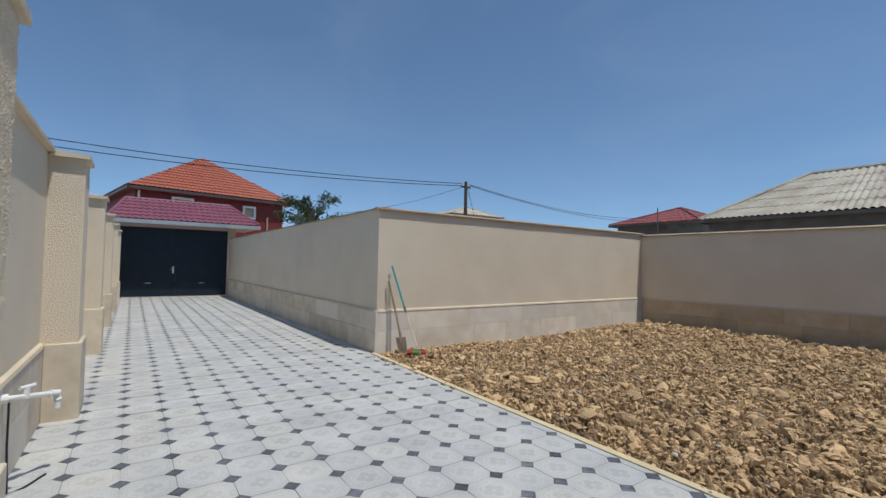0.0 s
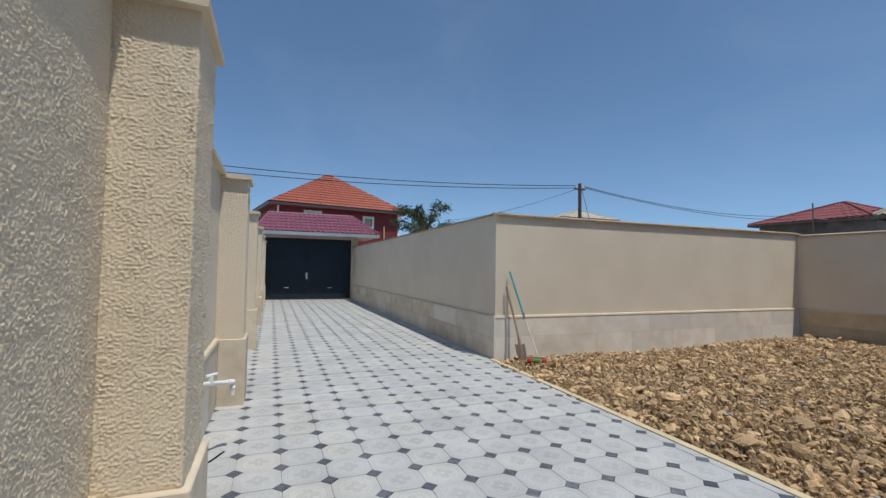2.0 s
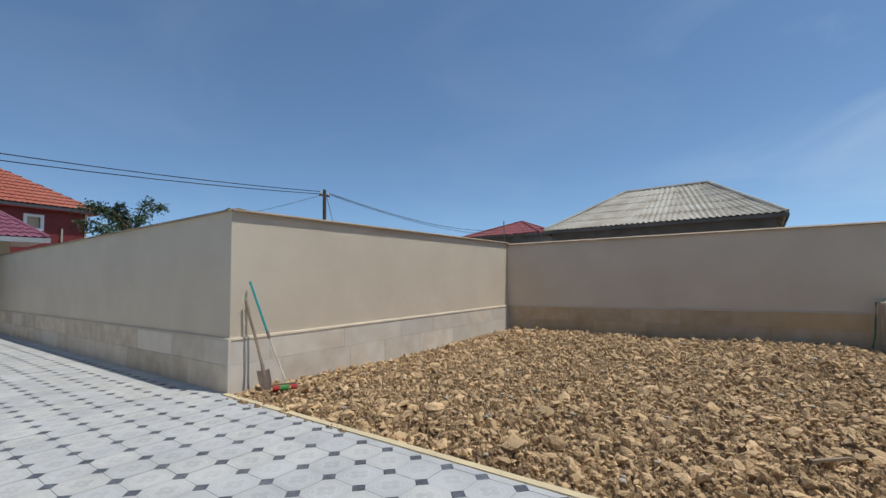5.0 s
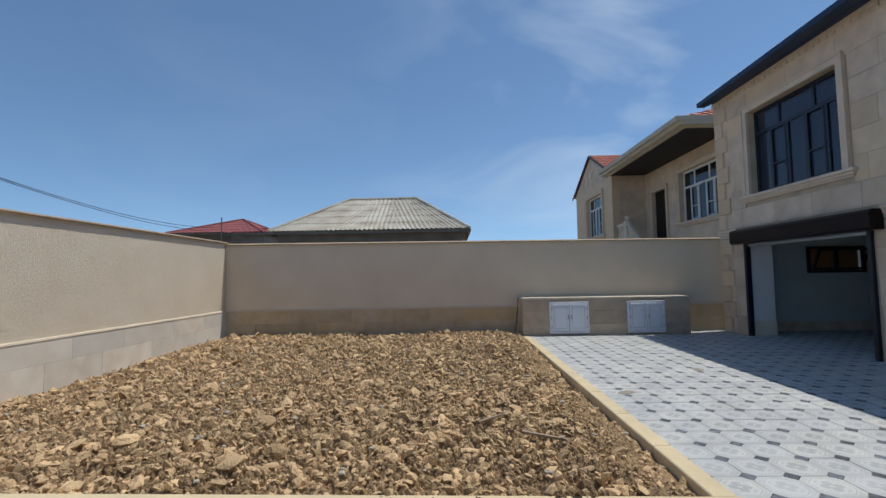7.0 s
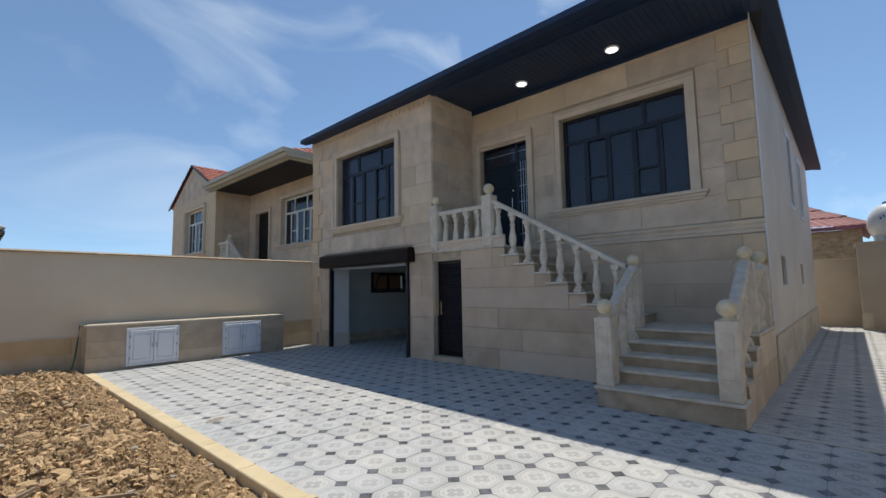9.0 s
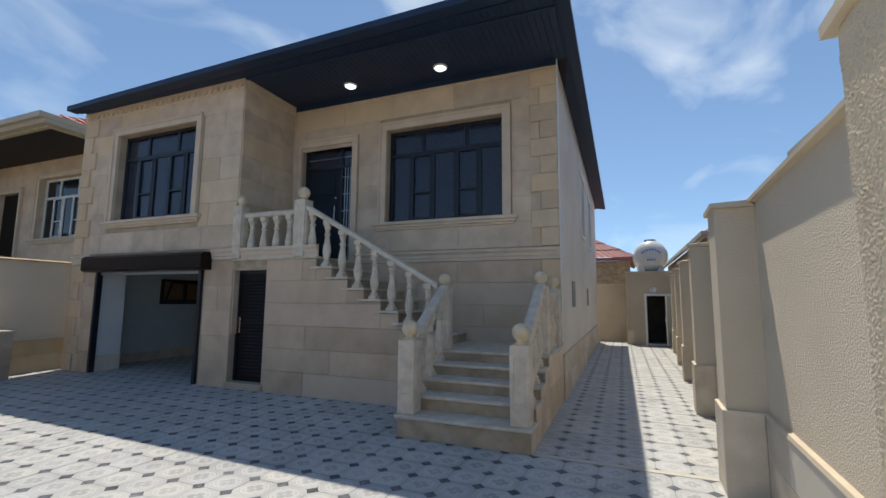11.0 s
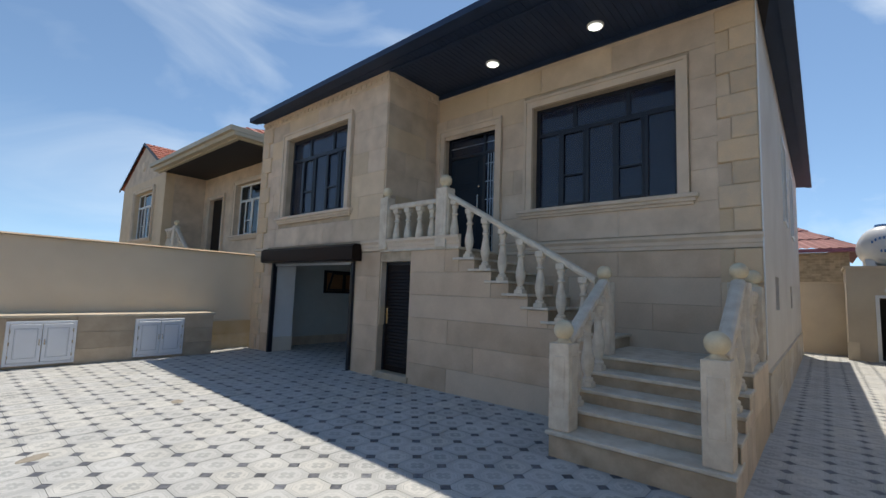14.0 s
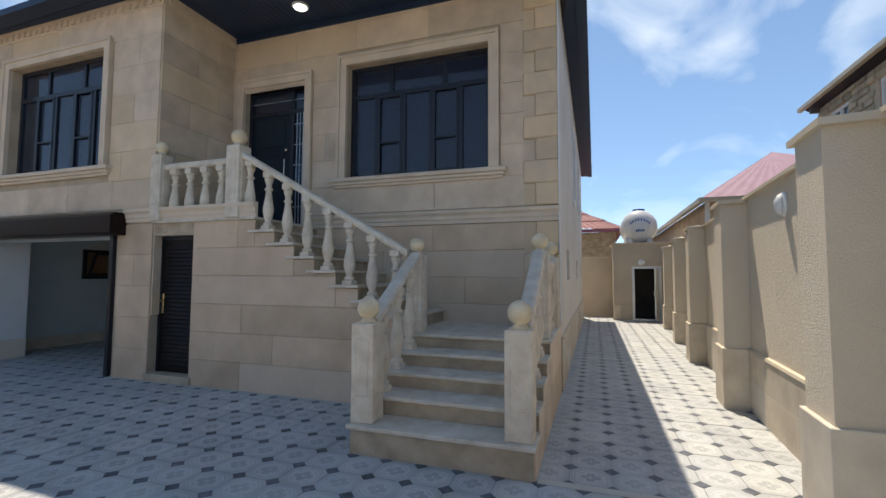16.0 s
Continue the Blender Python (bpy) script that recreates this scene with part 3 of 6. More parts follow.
recess = part("recess_wall", wall_cells(B(), "x", RX, RX + 0.3, SY + 0.004, BY + 0.25, -0.25, SOF + 0.1, rec_holes), MORTAR, house, "warm limestone wall of the set-back front")
side_bay = part("bay_side_wall", wall_cells(B(), "y", BY, BY + 0.25, FX + 0.3, RX, -0.25, SOF), MORTAR, house, "shaded limestone return of the bay")
under = part("balcony_support_wall", wall_cells(B(), "x", FX + 0.003, FX + 0.25, 7.3, BY, -0.25, 2.19, [(7.955, 8.725, -0.1, 2.02)]), MORTAR, house)
ZL = courses(-0.02, 2.2, 0.43)
ZU = courses(2.42, 5.45, 0.43)
cladding(bay, "x", FX, -1, BY, NY - 0.45, ZL, [(7.955, 8.725, -0.1, 2.05), (9.40, 12.55, -0.1, 2.2)], 1.1, 0.02, STONE_LOW, seed=2)
cladding(bay, "x", FX, -1, BY, NY - 0.45, ZU, [(9.68, 12.38, 2.9, 5.12)], 0.95, 0.02, seed=3)
cladding(recess, "x", RX, -1, SY + 0.45, BY, courses(-0.02, 2.2, 0.37), [(7.21, 8.45, 2.2, 4.7)], 1.9, 0.02, STONE_LOW, seed=4)
cladding(recess, "x", RX, -1, SY + 0.45, BY, ZU, [(7.07, 8.6, 2.2, 4.8), (4.0, 6.6, 2.8, 4.95)], 1.2, 0.02, seed=5)
cladding(side_bay, "y", BY, -1, FX, RX - 0.02, ZU, [], 0.9, 0.02, seed=6)
cladding(side_bay, "y", BY, -1, FX, RX - 0.02, courses(0.9, 2.2, 0.37), [], 0.9, 0.02, seed=7)


def quoins(parent, face, y_edge, side, zs):
    for k, (c, d) in enumerate(zip(zs, zs[1:])):
        w = 0.46 if k % 2 else 0.30
        a, b = (y_edge, y_edge + w) if side > 0 else (y_edge - w, y_edge)
        part("quoin", block(B(), "x", face, -1, a, b, c, d, 0.055, 0.014), QUOIN, parent)
        if w < 0.46:
            a2, b2 = (b, y_edge + 0.46) if side > 0 else (y_edge - 0.46, a)
            part("stone_block", block(B(), "x", face, -1, a2, b2, c, d, 0.02), STONE, parent)


quoins(bay, FX, NY, -1, courses(-0.02, 2.2, 0.37))
quoins(bay, FX, NY, -1, courses(2.42, 5.42, 0.36))
quoins(recess, RX, SY, 1, courses(2.42, 5.45, 0.3))
quoins(recess, RX, SY, 1, courses(0.9, 2.2, 0.43))


def string_course(parent, face, y0, y1, z0=2.22):
    prof = [(face, z0), (face - 0.035, z0), (face - 0.035, z0 + 0.05), (face - 0.05, z0 + 0.065), (face - 0.05, z0 + 0.11), (face - 0.085, z0 + 0.15), (face - 0.085, z0 + 0.19), (face, z0 + 0.2)]
    bm = B()
    lo, hi = [bm.verts.new((x, y0, z)) for x, z in prof], [bm.verts.new((x, y1, z)) for x, z in prof]
    bm.faces.new(lo)
    bm.faces.new(hi[::-1])
    for i in range(len(prof)):
        j = (i + 1) % len(prof)
        bm.faces.new((lo[i], hi[i], hi[j], lo[j]))
    return part("string_course", bm, STONE_CARVED, parent, "carved stone string course")


string_course(bay, FX, 6.9, 9.24)
string_course(bay, FX, 12.68, NY + 0.02)
string_course(recess, RX, SY - 0.01, 7.15, 2.21)
for par, face, y0, y1 in ((bay, FX, BY - 0.03, NY + 0.02), ):
    c = B()
    box(c, face - 0.07, face + 0.1, y0, y1, 5.53, SOF - 0.002)
    box(c, face - 0.035, face + 0.1, y0, y1, 5.42, 5.53)
    corn = part("cornice", c, STONE_CARVED, par, "stone cornice with small dentils")
    y = y0 + 0.04
    while y < y1 - 0.08:
        part("dentil", box(B(), face - 0.068, face - 0.035, y, y + 0.07, 5.45, 5.53), STONE_CARVED, corn)
        y += 0.155
c = B()
box(c, FX, RX - 0.02, BY - 0.07, BY, 5.53, SOF - 0.002)
box(c, FX, RX - 0.02, BY - 0.035, BY, 5.42, 5.53)
corn = part("cornice", c, STONE_CARVED, side_bay)
x = FX + 0.05
while x < RX - 0.1:
    part("dentil", box(B(), x, x + 0.07, BY - 0.068, BY - 0.035, 5.45, 5.53), STONE_CARVED, corn)
    x += 0.155
part("frieze_band", box(B(), RX - 0.024, RX, SY, BY - 0.072, 5.44, 5.50), STONE, recess, "plain stone band under the soffit")
part("soffit_trim", box(B(), RX - 0.06, RX, SY + 0.002, BY - 0.072, 5.50, SOF - 0.014), DARK, recess, "dark metal trim closing the soffit against the wall")


def surround(parent, face, y0, y1, z0, z1, w=0.14, sill=True):
    f0, f1 = face - 0.06, face + 0.001
    part("stone_surround", wall_cells(B(), "x", f0, f1, y0 - w, y1 + w, z0, z1 + w, [(y0, y1, z0 - 1, z1)]), STONE_CARVED, parent, "carved stone surround")
    part("surround_moulding", wall_cells(B(), "x", face - 0.085, f0, y0 - w - 0.01, y1 + w + 0.01, z0, z1 + w + 0.01, [(y0 - w + 0.035, y1 + w - 0.035, z0 - 1, z1 + w - 0.035)]), STONE_CARVED, parent)
    if sill:
        b = B()
        box(b, face - 0.12, face + 0.3, y0 - w - 0.12, y1 + w + 0.12, z0 - 0.06, z0, 0.008)
        box(b, face - 0.09, face, y0 - w - 0.09, y1 + w + 0.09, z0 - 0.11, z0 - 0.06, 0.008)
        box(b, face - 0.06, face, y0 - w - 0.06, y1 + w + 0.06, z0 - 0.15, z0 - 0.11, 0.006)
        part("window_sill", b, STONE_CARVED, parent, "moulded stone window sill")


def window(parent, x, y0, y1, z0, z1, cols, top, opening=(), mat=FRAME, name="window", label="dark-framed window with panes coloured blue for reflected sky", pane=PANE):
    """A framed window in the plane x with a row of small panes over tall ones."""
    w = thing(name, label, parent=parent)
    BASE[w] = Vector((0, 0, 0))
    f = B()
    t = 0.06
    box(f, x, x + 0.07, y0, y0 + t, z0, z1, 0.004)
    box(f, x, x + 0.07, y1 - t, y1, z0, z1, 0.004)
    box(f, x, x + 0.07, y0 + t, y1 - t, z1 - t, z1, 0.004)
    box(f, x, x + 0.07, y0 + t, y1 - t, z0, z0 + t, 0.004)
    box(f, x, x + 0.07, y0 + t, y1 - t, top - 0.035, top + 0.035, 0.004)
    low = [y0 + (y1 - y0) * i for i in cols]
    for c in low[1:-1]:
        box(f, x + 0.002, x + 0.068, c - 0.035, c + 0.035, z0 + t, top - 0.035, 0.004)
    ups = [y0 + (y1 - y0) * i for i in (0, 0.31, 0.69, 1)]
    for c in ups[1:-1]:
        box(f, x + 0.002, x + 0.068, c - 0.03, c + 0.03, top + 0.035, z1 - t, 0.004)
    part("window_frame", f, mat, w)
    for i, (a, b) in enumerate(zip(low, low[1:])):
        part("pane", box(B(), x + 0.03, x + 0.038, a + 0.02, b - 0.02, z0 + 0.03, top - 0.02), pane, w)
        if i in opening:
            s = B()
            for q in ((a + 0.03, a + 0.06), (b - 0.06, b - 0.03)):
                box(s, x - 0.01, x, q[0], q[1], z0 + t, top - 0.03, 0.003)
            box(s, x - 0.015, x, a + 0.06, b - 0.06, z0 + t, z0 + t + 0.03, 0.003)
            box(s, x - 0.015, x, a + 0.06, b - 0.06, top - 0.06, top - 0.03, 0.003)
            zc = z0 + (top - z0) * 0.42
            box(s, x - 0.015, x, a + 0.06, b - 0.06, zc - 0.015, zc + 0.015, 0.003)
            part("sash", s, mat, w)
    for a, b in zip(ups, ups[1:]):
        part("pane", box(B(), x + 0.03, x + 0.038, a + 0.02, b - 0.02, top + 0.02, z1 - 0.03), pane, w)
    return w


surround(bay, FX, 9.86, 12.18, 3.10, 4.95)
window(house, FX + 0.13, 9.86, 12.18, 3.10, 4.95, (0, 0.2, 0.4, 0.6, 0.8, 1), 4.45, (1, 3))
surround(recess, RX, 4.16, 6.44, 2.97, 4.78)
window(house, RX + 0.12, 4.16, 6.44, 2.97, 4.78, (0, 0.2, 0.4, 0.6, 0.8, 1), 4.3, (1, 3))
surround(recess, RX, 7.21, 8.45, 2.226, 4.66, 0.13, sill=False)

# entrance door with a grilled side light
door = thing("entrance_door", "closed dark steel entrance door with glazed grille beside it", parent=house)
f = B()
X = RX + 0.10
box(f, X, X + 0.08, 7.21, 7.28, 2.23, 4.66)
box(f, X, X + 0.08, 8.38, 8.45, 2.23, 4.66)
box(f, X, X + 0.08, 7.28, 8.38, 4.59, 4.66)
box(f, X, X + 0.08, 7.28, 8.38, 4.19, 4.25)
box(f, X, X + 0.08, 7.52, 7.58, 2.23, 4.19)
box(f, X, X + 0.08, 7.52, 7.58, 4.25, 4.59)
part("door_frame", f, FRAME, door)
leaf = part("door_leaf", box(B(), X + 0.02, X + 0.07, 7.58, 8.38, 2.24, 4.19, 0.004), GATE, door, "dark panelled steel leaf")
pnl = B()
for z0, z1 in ((2.4, 2.9), (3.0, 3.55), (3.65, 4.08)):
    box(pnl, X + 0.006, X + 0.02, 7.7, 8.26, z0, z1, 0.006)
part("door_panel", pnl, GATE, leaf)
part("pane", box(B(), X + 0.03, X + 0.04, 7.28, 7.52, 2.23, 4.19), PANE, door)
part("pane", box(B(), X + 0.03, X + 0.04, 7.28, 7.52, 4.25, 4.59), PANE, door)
part("pane", box(B(), X + 0.03, X + 0.04, 7.58, 8.38, 4.25, 4.59), PANE, door)
gr = B()
for y in (7.34, 7.40, 7.46):
    box(gr, X + 0.0, X + 0.012, y - 0.006, y + 0.006, 2.24, 4.19)
for z in (2.6, 2.95, 3.3, 3.65, 4.0, 4.42):
    box(gr, X + 0.0, X + 0.012, 7.28, 7.52 if z < 4.2 else 8.38, z - 0.006, z + 0.006)
part("grille", gr, GUTTER, door, "thin metal grille bars")
h = B()
tube(h, [(X - 0.05, 7.66, 3.05), (X - 0.05, 7.66, 3.4)], 0.012)
box(h, X - 0.05, X + 0.02, 7.65, 7.67, 3.06, 3.08)
box(h, X - 0.05, X + 0.02, 7.65, 7.67, 3.36, 3.38)
lathe(h, [(0.02, 0), (0.025, 0.02), (0.0199, 0.04)], (X - 0.01, 7.66, 3.55))
part("door_handle", h, CHROME, door, "long chrome pull handle")

# lower door
cd = thing("cellar_door", "closed dark brown louvred metal door on a stone sill", parent=house)
X = FX + 0.12
f = B()
box(f, X, X + 0.06, 7.955, 8.0, 0.1, 2.02)
box(f, X, X + 0.06, 8.68, 8.725, 0.1, 2.02)
box(f, X, X + 0.06, 8.0, 8.68, 1.97, 2.02)
part("door_frame", f, FRAME, cd)
lf = part("door_leaf", box(B(), X + 0.015, X + 0.055, 8.0, 8.68, 0.105, 1.97), DOORBROWN, cd)
sl = B()
z = 0.2
while z < 1.88:
    prism(sl, [(X + 0.015, z), (X + 0.0, z + 0.012), (X + 0.015, z + 0.05)], "y", 8.06, 8.62)
    z += 0.058
part("louvres", sl, DOORBROWN, lf, kind="stuff")
h = B()
box(h, X + 0.0, X + 0.015, 8.625, 8.66, 0.92, 1.2, 0.004)
tube(h, [(X + 0.0, 8.64, 1.1), (X - 0.04, 8.64, 1.1), (X - 0.045, 8.55, 1.1)], 0.009)
part("door_handle", h, BRASS, cd, "brass lever on a long plate")
part("door_sill", box(B(), FX - 0.05, FX + 0.3, 7.91, 8.77, -0.05, 0.1, 0.006), STAIR, cd)

# garage: rails, rolled shutter, room
gar = thing("roller_shutter", "brown rolled-up garage shutter box with dark guide rails", parent=house)
s = B()
prism(s, [(FX - 0.01, 2.04), (FX - 0.2, 2.04), (FX - 0.25, 2.07), (FX - 0.25, 2.31), (FX - 0.19, 2.36), (FX - 0.01, 2.36)], "y", 9.25, 12.67)
part("shutter_box", s, BROWN, gar)
part("guide_rail", box(B(), FX - 0.06, FX + 0.05, 9.45, 9.52, -0.02, 2.04, 0.004), FRAME, gar)
part("guide_rail", box(B(), FX - 0.06, FX + 0.05, 12.42, 12.49, -0.02, 2.04, 0.004), FRAME, gar)
part("bottom_bar", box(B(), FX + 0.0, FX + 0.03, 9.52, 12.42, 1.98, 2.03), GUTTER, gar)
room = B()
box(room, FX + 0.055, FX + 0.56, 12.47, 13.2, 0.33, 2.325)
part("garage_pier", room, WHITE, house, "white painted pier inside the garage")
part("pier_plinth", box(B(), FX + 0.052, FX + 0.57, 12.46, 13.2, -0.02, 0.33), PLINTH, house)
part("garage_side_wall", wall_cells(B(), "y", 13.2, NY, FX + 0.3, 14.0, -0.25, SOF, [(9.2, 10.55, 1.37, 2.0)]), GARAGE_PAINT, house, "pale grey-green painted garage side wall")
part("garage_plinth", box(B(), FX + 0.57, 13.9, 13.17, 13.2, -0.02, 0.22), PLINTH, house)
part("garage_back_wall", box(B(), 13.7, 14.0, 9.0, 13.2, -0.25, 2.35), GARAGE_PAINT, house)
part("garage_inner_wall", box(B(), FX + 0.3, 13.7, 9.0, 9.3, -0.25, 2.35), GARAGE_PAINT, house)
part("upper_floor_slab", box(B(), RX + 0.3, 19.3, SY + 0.2, 13.2, 2.36, 2.52), INTERIOR, house)
part("bay_floor_slab", box(B(), FX + 0.3, RX + 0.3, BY + 0.25, 13.2, 2.36, 2.52), INTERIOR, house)
tw = thing("tilt_window", "small brown tilted-open cellar window with an orange-brown blind", parent=house)
t = B()
for a, b, c, d in ((9.2, 9.26, 1.37, 2.0), (10.49, 10.55, 1.37, 2.0), (9.26, 10.49, 1.37, 1.43), (9.26, 10.49, 1.94, 2.0), (9.84, 9.9, 1.43, 1.94)):
    box(t, a, b, 13.14, 13.21, c, d)
part("window_frame", t, FRAME, tw)
part("blind", box(B(), 9.26, 10.49, 13.28, 13.29, 1.43, 1.94), CURTAIN, tw, "orange-brown translucent panel")
t = B()
for a, b, c, d in ((9.28, 9.33, 0, 0.5), (10.42, 10.47, 0, 0.5), (9.33, 10.42, 0, 0.05), (9.33, 10.42, 0.45, 0.5)):
    prism(t, [(13.12 - c * 0.45, 1.44 + c), (13.15 - c * 0.45, 1.44 + c), (13.15 - d * 0.45, 1.44 + d), (13.12 - d * 0.45, 1.44 + d)], "x", a, b)
part("tilted_sash", t, FRAME, tw)

# closing walls
side_holes = [(10.3, 11.0, 1.42, 1.93), (14.2, 14.9, 1.42, 1.90), (12.9, 13.7, 3.2, 4.75), (15.6, 16.4, 3.2, 4.7)]
sw = part("side_wall", wall_cells(B(), "y", SY, SY + 0.2, RX + 0.002, BACK, -0.25, 5.1, side_holes), RENDER_GREY, house, "plain beige rendered side wall with a stone plinth")
part("side_wall_top", prism(B(), [(RX + 0.002, 5.1), (BACK, 5.1), (BACK, 5.34), (RX + 0.002, SOF - 0.004)], "y", SY, SY + 0.2), RENDER_GREY, house)
part("corner_bead", box(B(), RX - 0.06, RX + 0.035, SY - 0.012, SY, 0.9, SOF), WHITE, house)
for i, (a, b, c, d) in enumerate(side_holes):
    o = thing("side_window", "small recessed dark window in the rendered side wall", parent=house)
    part("window_frame", box(B(), a, b, SY + 0.05, SY + 0.09, c, d), FRAME, o)
    if c > 3:
        s = B()
        for q in ((a - 0.1, a, c, d + 0.1), (b, b + 0.1, c, d + 0.1), (a, b, d, d + 0.1), (a - 0.12, b + 0.12, c - 0.08, c)):
            box(s, q[0], q[1], SY - 0.03, SY + 0.002, q[2], q[3])
        part("surround", s, WHITE, o)
part("side_plinth_ledge", box(B(), RX, BACK, SY - 0.04, SY + 0.001, 0.66, 0.69), COPING, house)
rnd = random.Random(9)
x = RX
while x < BACK - 0.1:
    w = min(rnd.uniform(0.8, 1.15), BACK - x)
    part("plinth_stone", block(B(), "y", SY, -1, x, x + w, -0.02, 0.33, 0.028, 0.003), PLINTH, sw)
    part("plinth_stone", block(B(), "y", SY, -1, max(x - 0.3, RX), x + w - 0.3, 0.33, 0.66, 0.028, 0.003), PLINTH, sw)
    x += w
part("back_wall", box(B(), BACK - 0.3, BACK, SY + 0.2, 13.2, -0.25, 5.3), RENDER_GREY, house)
part("north_side_wall", box(B(), 14.0, BACK, 13.2, NY, -0.25, 5.3), RENDER_GREY, house)

# soffit, gutter, roof; the eave line runs 6.85 to 7.05
EA, EB = 6.84, 7.08
ES, EN, EX = 2.94, 13.32, 20.3
SZ = 5.30
sof = B()
prism(sof, [(EA + 0.06, ES + 0.06), (EB + 0.06, EN), (RX, EN), (RX, ES + 0.06)], "z", SOF, SOF + 0.03)
soff = part("soffit", sof, DARK, house, "dark blue-black metal soffit boarding")
part("soffit_strip", box(B(), 7.235, 7.30, ES + 0.10, BY - 0.075, SOF - 0.045, SOF - 0.012, 0.006), DARK, soff, "raised metal strip along the soffit")
y = ES + 0.12
while y < EN - 0.1:
    xa = EA + (EB - EA) * (y - ES) / (EN - ES) + 0.1
    xb = RX - 0.05 if y < BY - 0.08 else FX - 0.08
    part("soffit_board", box(B(), xa, xb, y, y + 0.094, SOF - 0.012, SOF), DARK, soff)
    y += 0.1
s2 = B()
v = [s2.verts.new(p) for p in ((RX, ES + 0.06, SOF + 0.01), (EX, ES + 0.06, SZ), (EX, SY + 0.1, SZ + 0.02), (RX, SY + 0.1, SOF + 0.03))]
s2.faces.new(v)
v2 = [s2.verts.new((q.co.x, q.co.y, q.co.z + 0.03)) for q in v]
s2.faces.new(v2[::-1])
for i in range(4):
    s2.faces.new((v[i], v2[i], v2[(i + 1) % 4], v[(i + 1) % 4]))
part("side_soffit", s2, DARK, house)
fa = B()


def beam(bm, a, b, h, w):
    a, b = Vector(a), Vector(b)
    d = (b - a).normalized()
    n = Vector((-d.y, d.x, 0)).normalized() * w
    hull(bm, [a, b, a + n, b + n, a + Vector((0, 0, h)), b + Vector((0, 0, h)), a + n + Vector((0, 0, h)), b + n + Vector((0, 0, h))])


beam(fa, (EA, ES, SOF - 0.02), (EB, EN, SOF - 0.04), 0.09, -0.06)
beam(fa, (EX, ES, SZ - 0.02), (EA, ES, SOF - 0.04), 0.09, -0.06)
part("fascia", fa, DARK, house)
gt = B()
beam(gt, (EA - 0.003, ES - 0.05, SOF - 0.06), (EB - 0.003, EN + 0.05, SOF - 0.06), 0.104, 0.197)
beam(gt, (EX + 0.05, ES - 0.1, SZ - 0.02), (EA - 0.1, ES - 0.1, SOF - 0.06), 0.1, -0.1)
part("gutter", gt, DARK, house, "dark square-section gutter")
rf = B()
ridge = [(12.2, 8.3, 7.4), (15.0, 8.3, 7.3)]
hull(rf, [(EA - 0.02, ES - 0.02, SOF + 0.045), (EB - 0.02, EN, SOF + 0.045), (EX, ES - 0.02, SZ + 0.11), (EX, EN, SZ + 0.11), *ridge])
part("roof", rf, ROOF_BLACK, house)
for y in (5.14, 6.99):
    l = thing("ceiling_light", "round white soffit light, switched on", "ceiling light", "soffit lights", at=(8.185, y, SOF - 0.01))
    part("rim", lathe(B(), [(0.115, -0.03), (0.125, -0.015), (0.125, 0.0)], (8.185, y, SOF - 0.01), 20), WHITE, l)
    part("diffuser", lathe(B(), [(0.03, -0.05), (0.08, -0.045), (0.105, -0.028), (0.105, -0.01)], (8.185, y, SOF - 0.01), 20), LAMP_ON, l)

# ---- stairs ----
st = thing("staircase", "two-flight pale stone staircase turning at a landing, with turned balusters", "staircase", at=(6.03, 3.22, 0))
SB = 3.225
m = B()
box(m, 6.03, RX - 0.02, SB, 4.73, -0.1, 0.205)
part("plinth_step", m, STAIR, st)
part("tread", box(B(), 6.0, 6.45, SB - 0.02, 4.76, 0.205, 0.24, 0.006), TREAD, st)
NOSE = [(6.34, 0.405), (6.65, 0.55), (6.96, 0.695), (7.27, 0.84)]
z0 = 0.24
for i, (x, z) in enumerate(NOSE):
    x2 = NOSE[i + 1][0] + 0.12 if i < 3 else RX - 0.02
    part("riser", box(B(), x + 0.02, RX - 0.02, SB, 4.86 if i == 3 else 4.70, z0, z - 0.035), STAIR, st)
    part("tread", box(B(), x - 0.015, x2, SB - 0.015, 4.86 if i == 3 else 4.72, z - 0.035, z, 0.006), TREAD, st)
    z0 = z
UP = [(4.80 + 0.303 * i, 0.84 + 0.17325 * (i + 1)) for i in range(8)]
zb = 0.84
for i, (y, z) in enumerate(UP):
    ye = BY
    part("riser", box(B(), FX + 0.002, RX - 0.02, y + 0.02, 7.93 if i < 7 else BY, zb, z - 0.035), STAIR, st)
    part("tread", box(B(), FX - 0.05, RX - 0.02, y - 0.01, (UP[i + 1][0] + 0.1) if i < 7 else BY, z - 0.035, z, 0.006), TREAD, st)
    zb = z
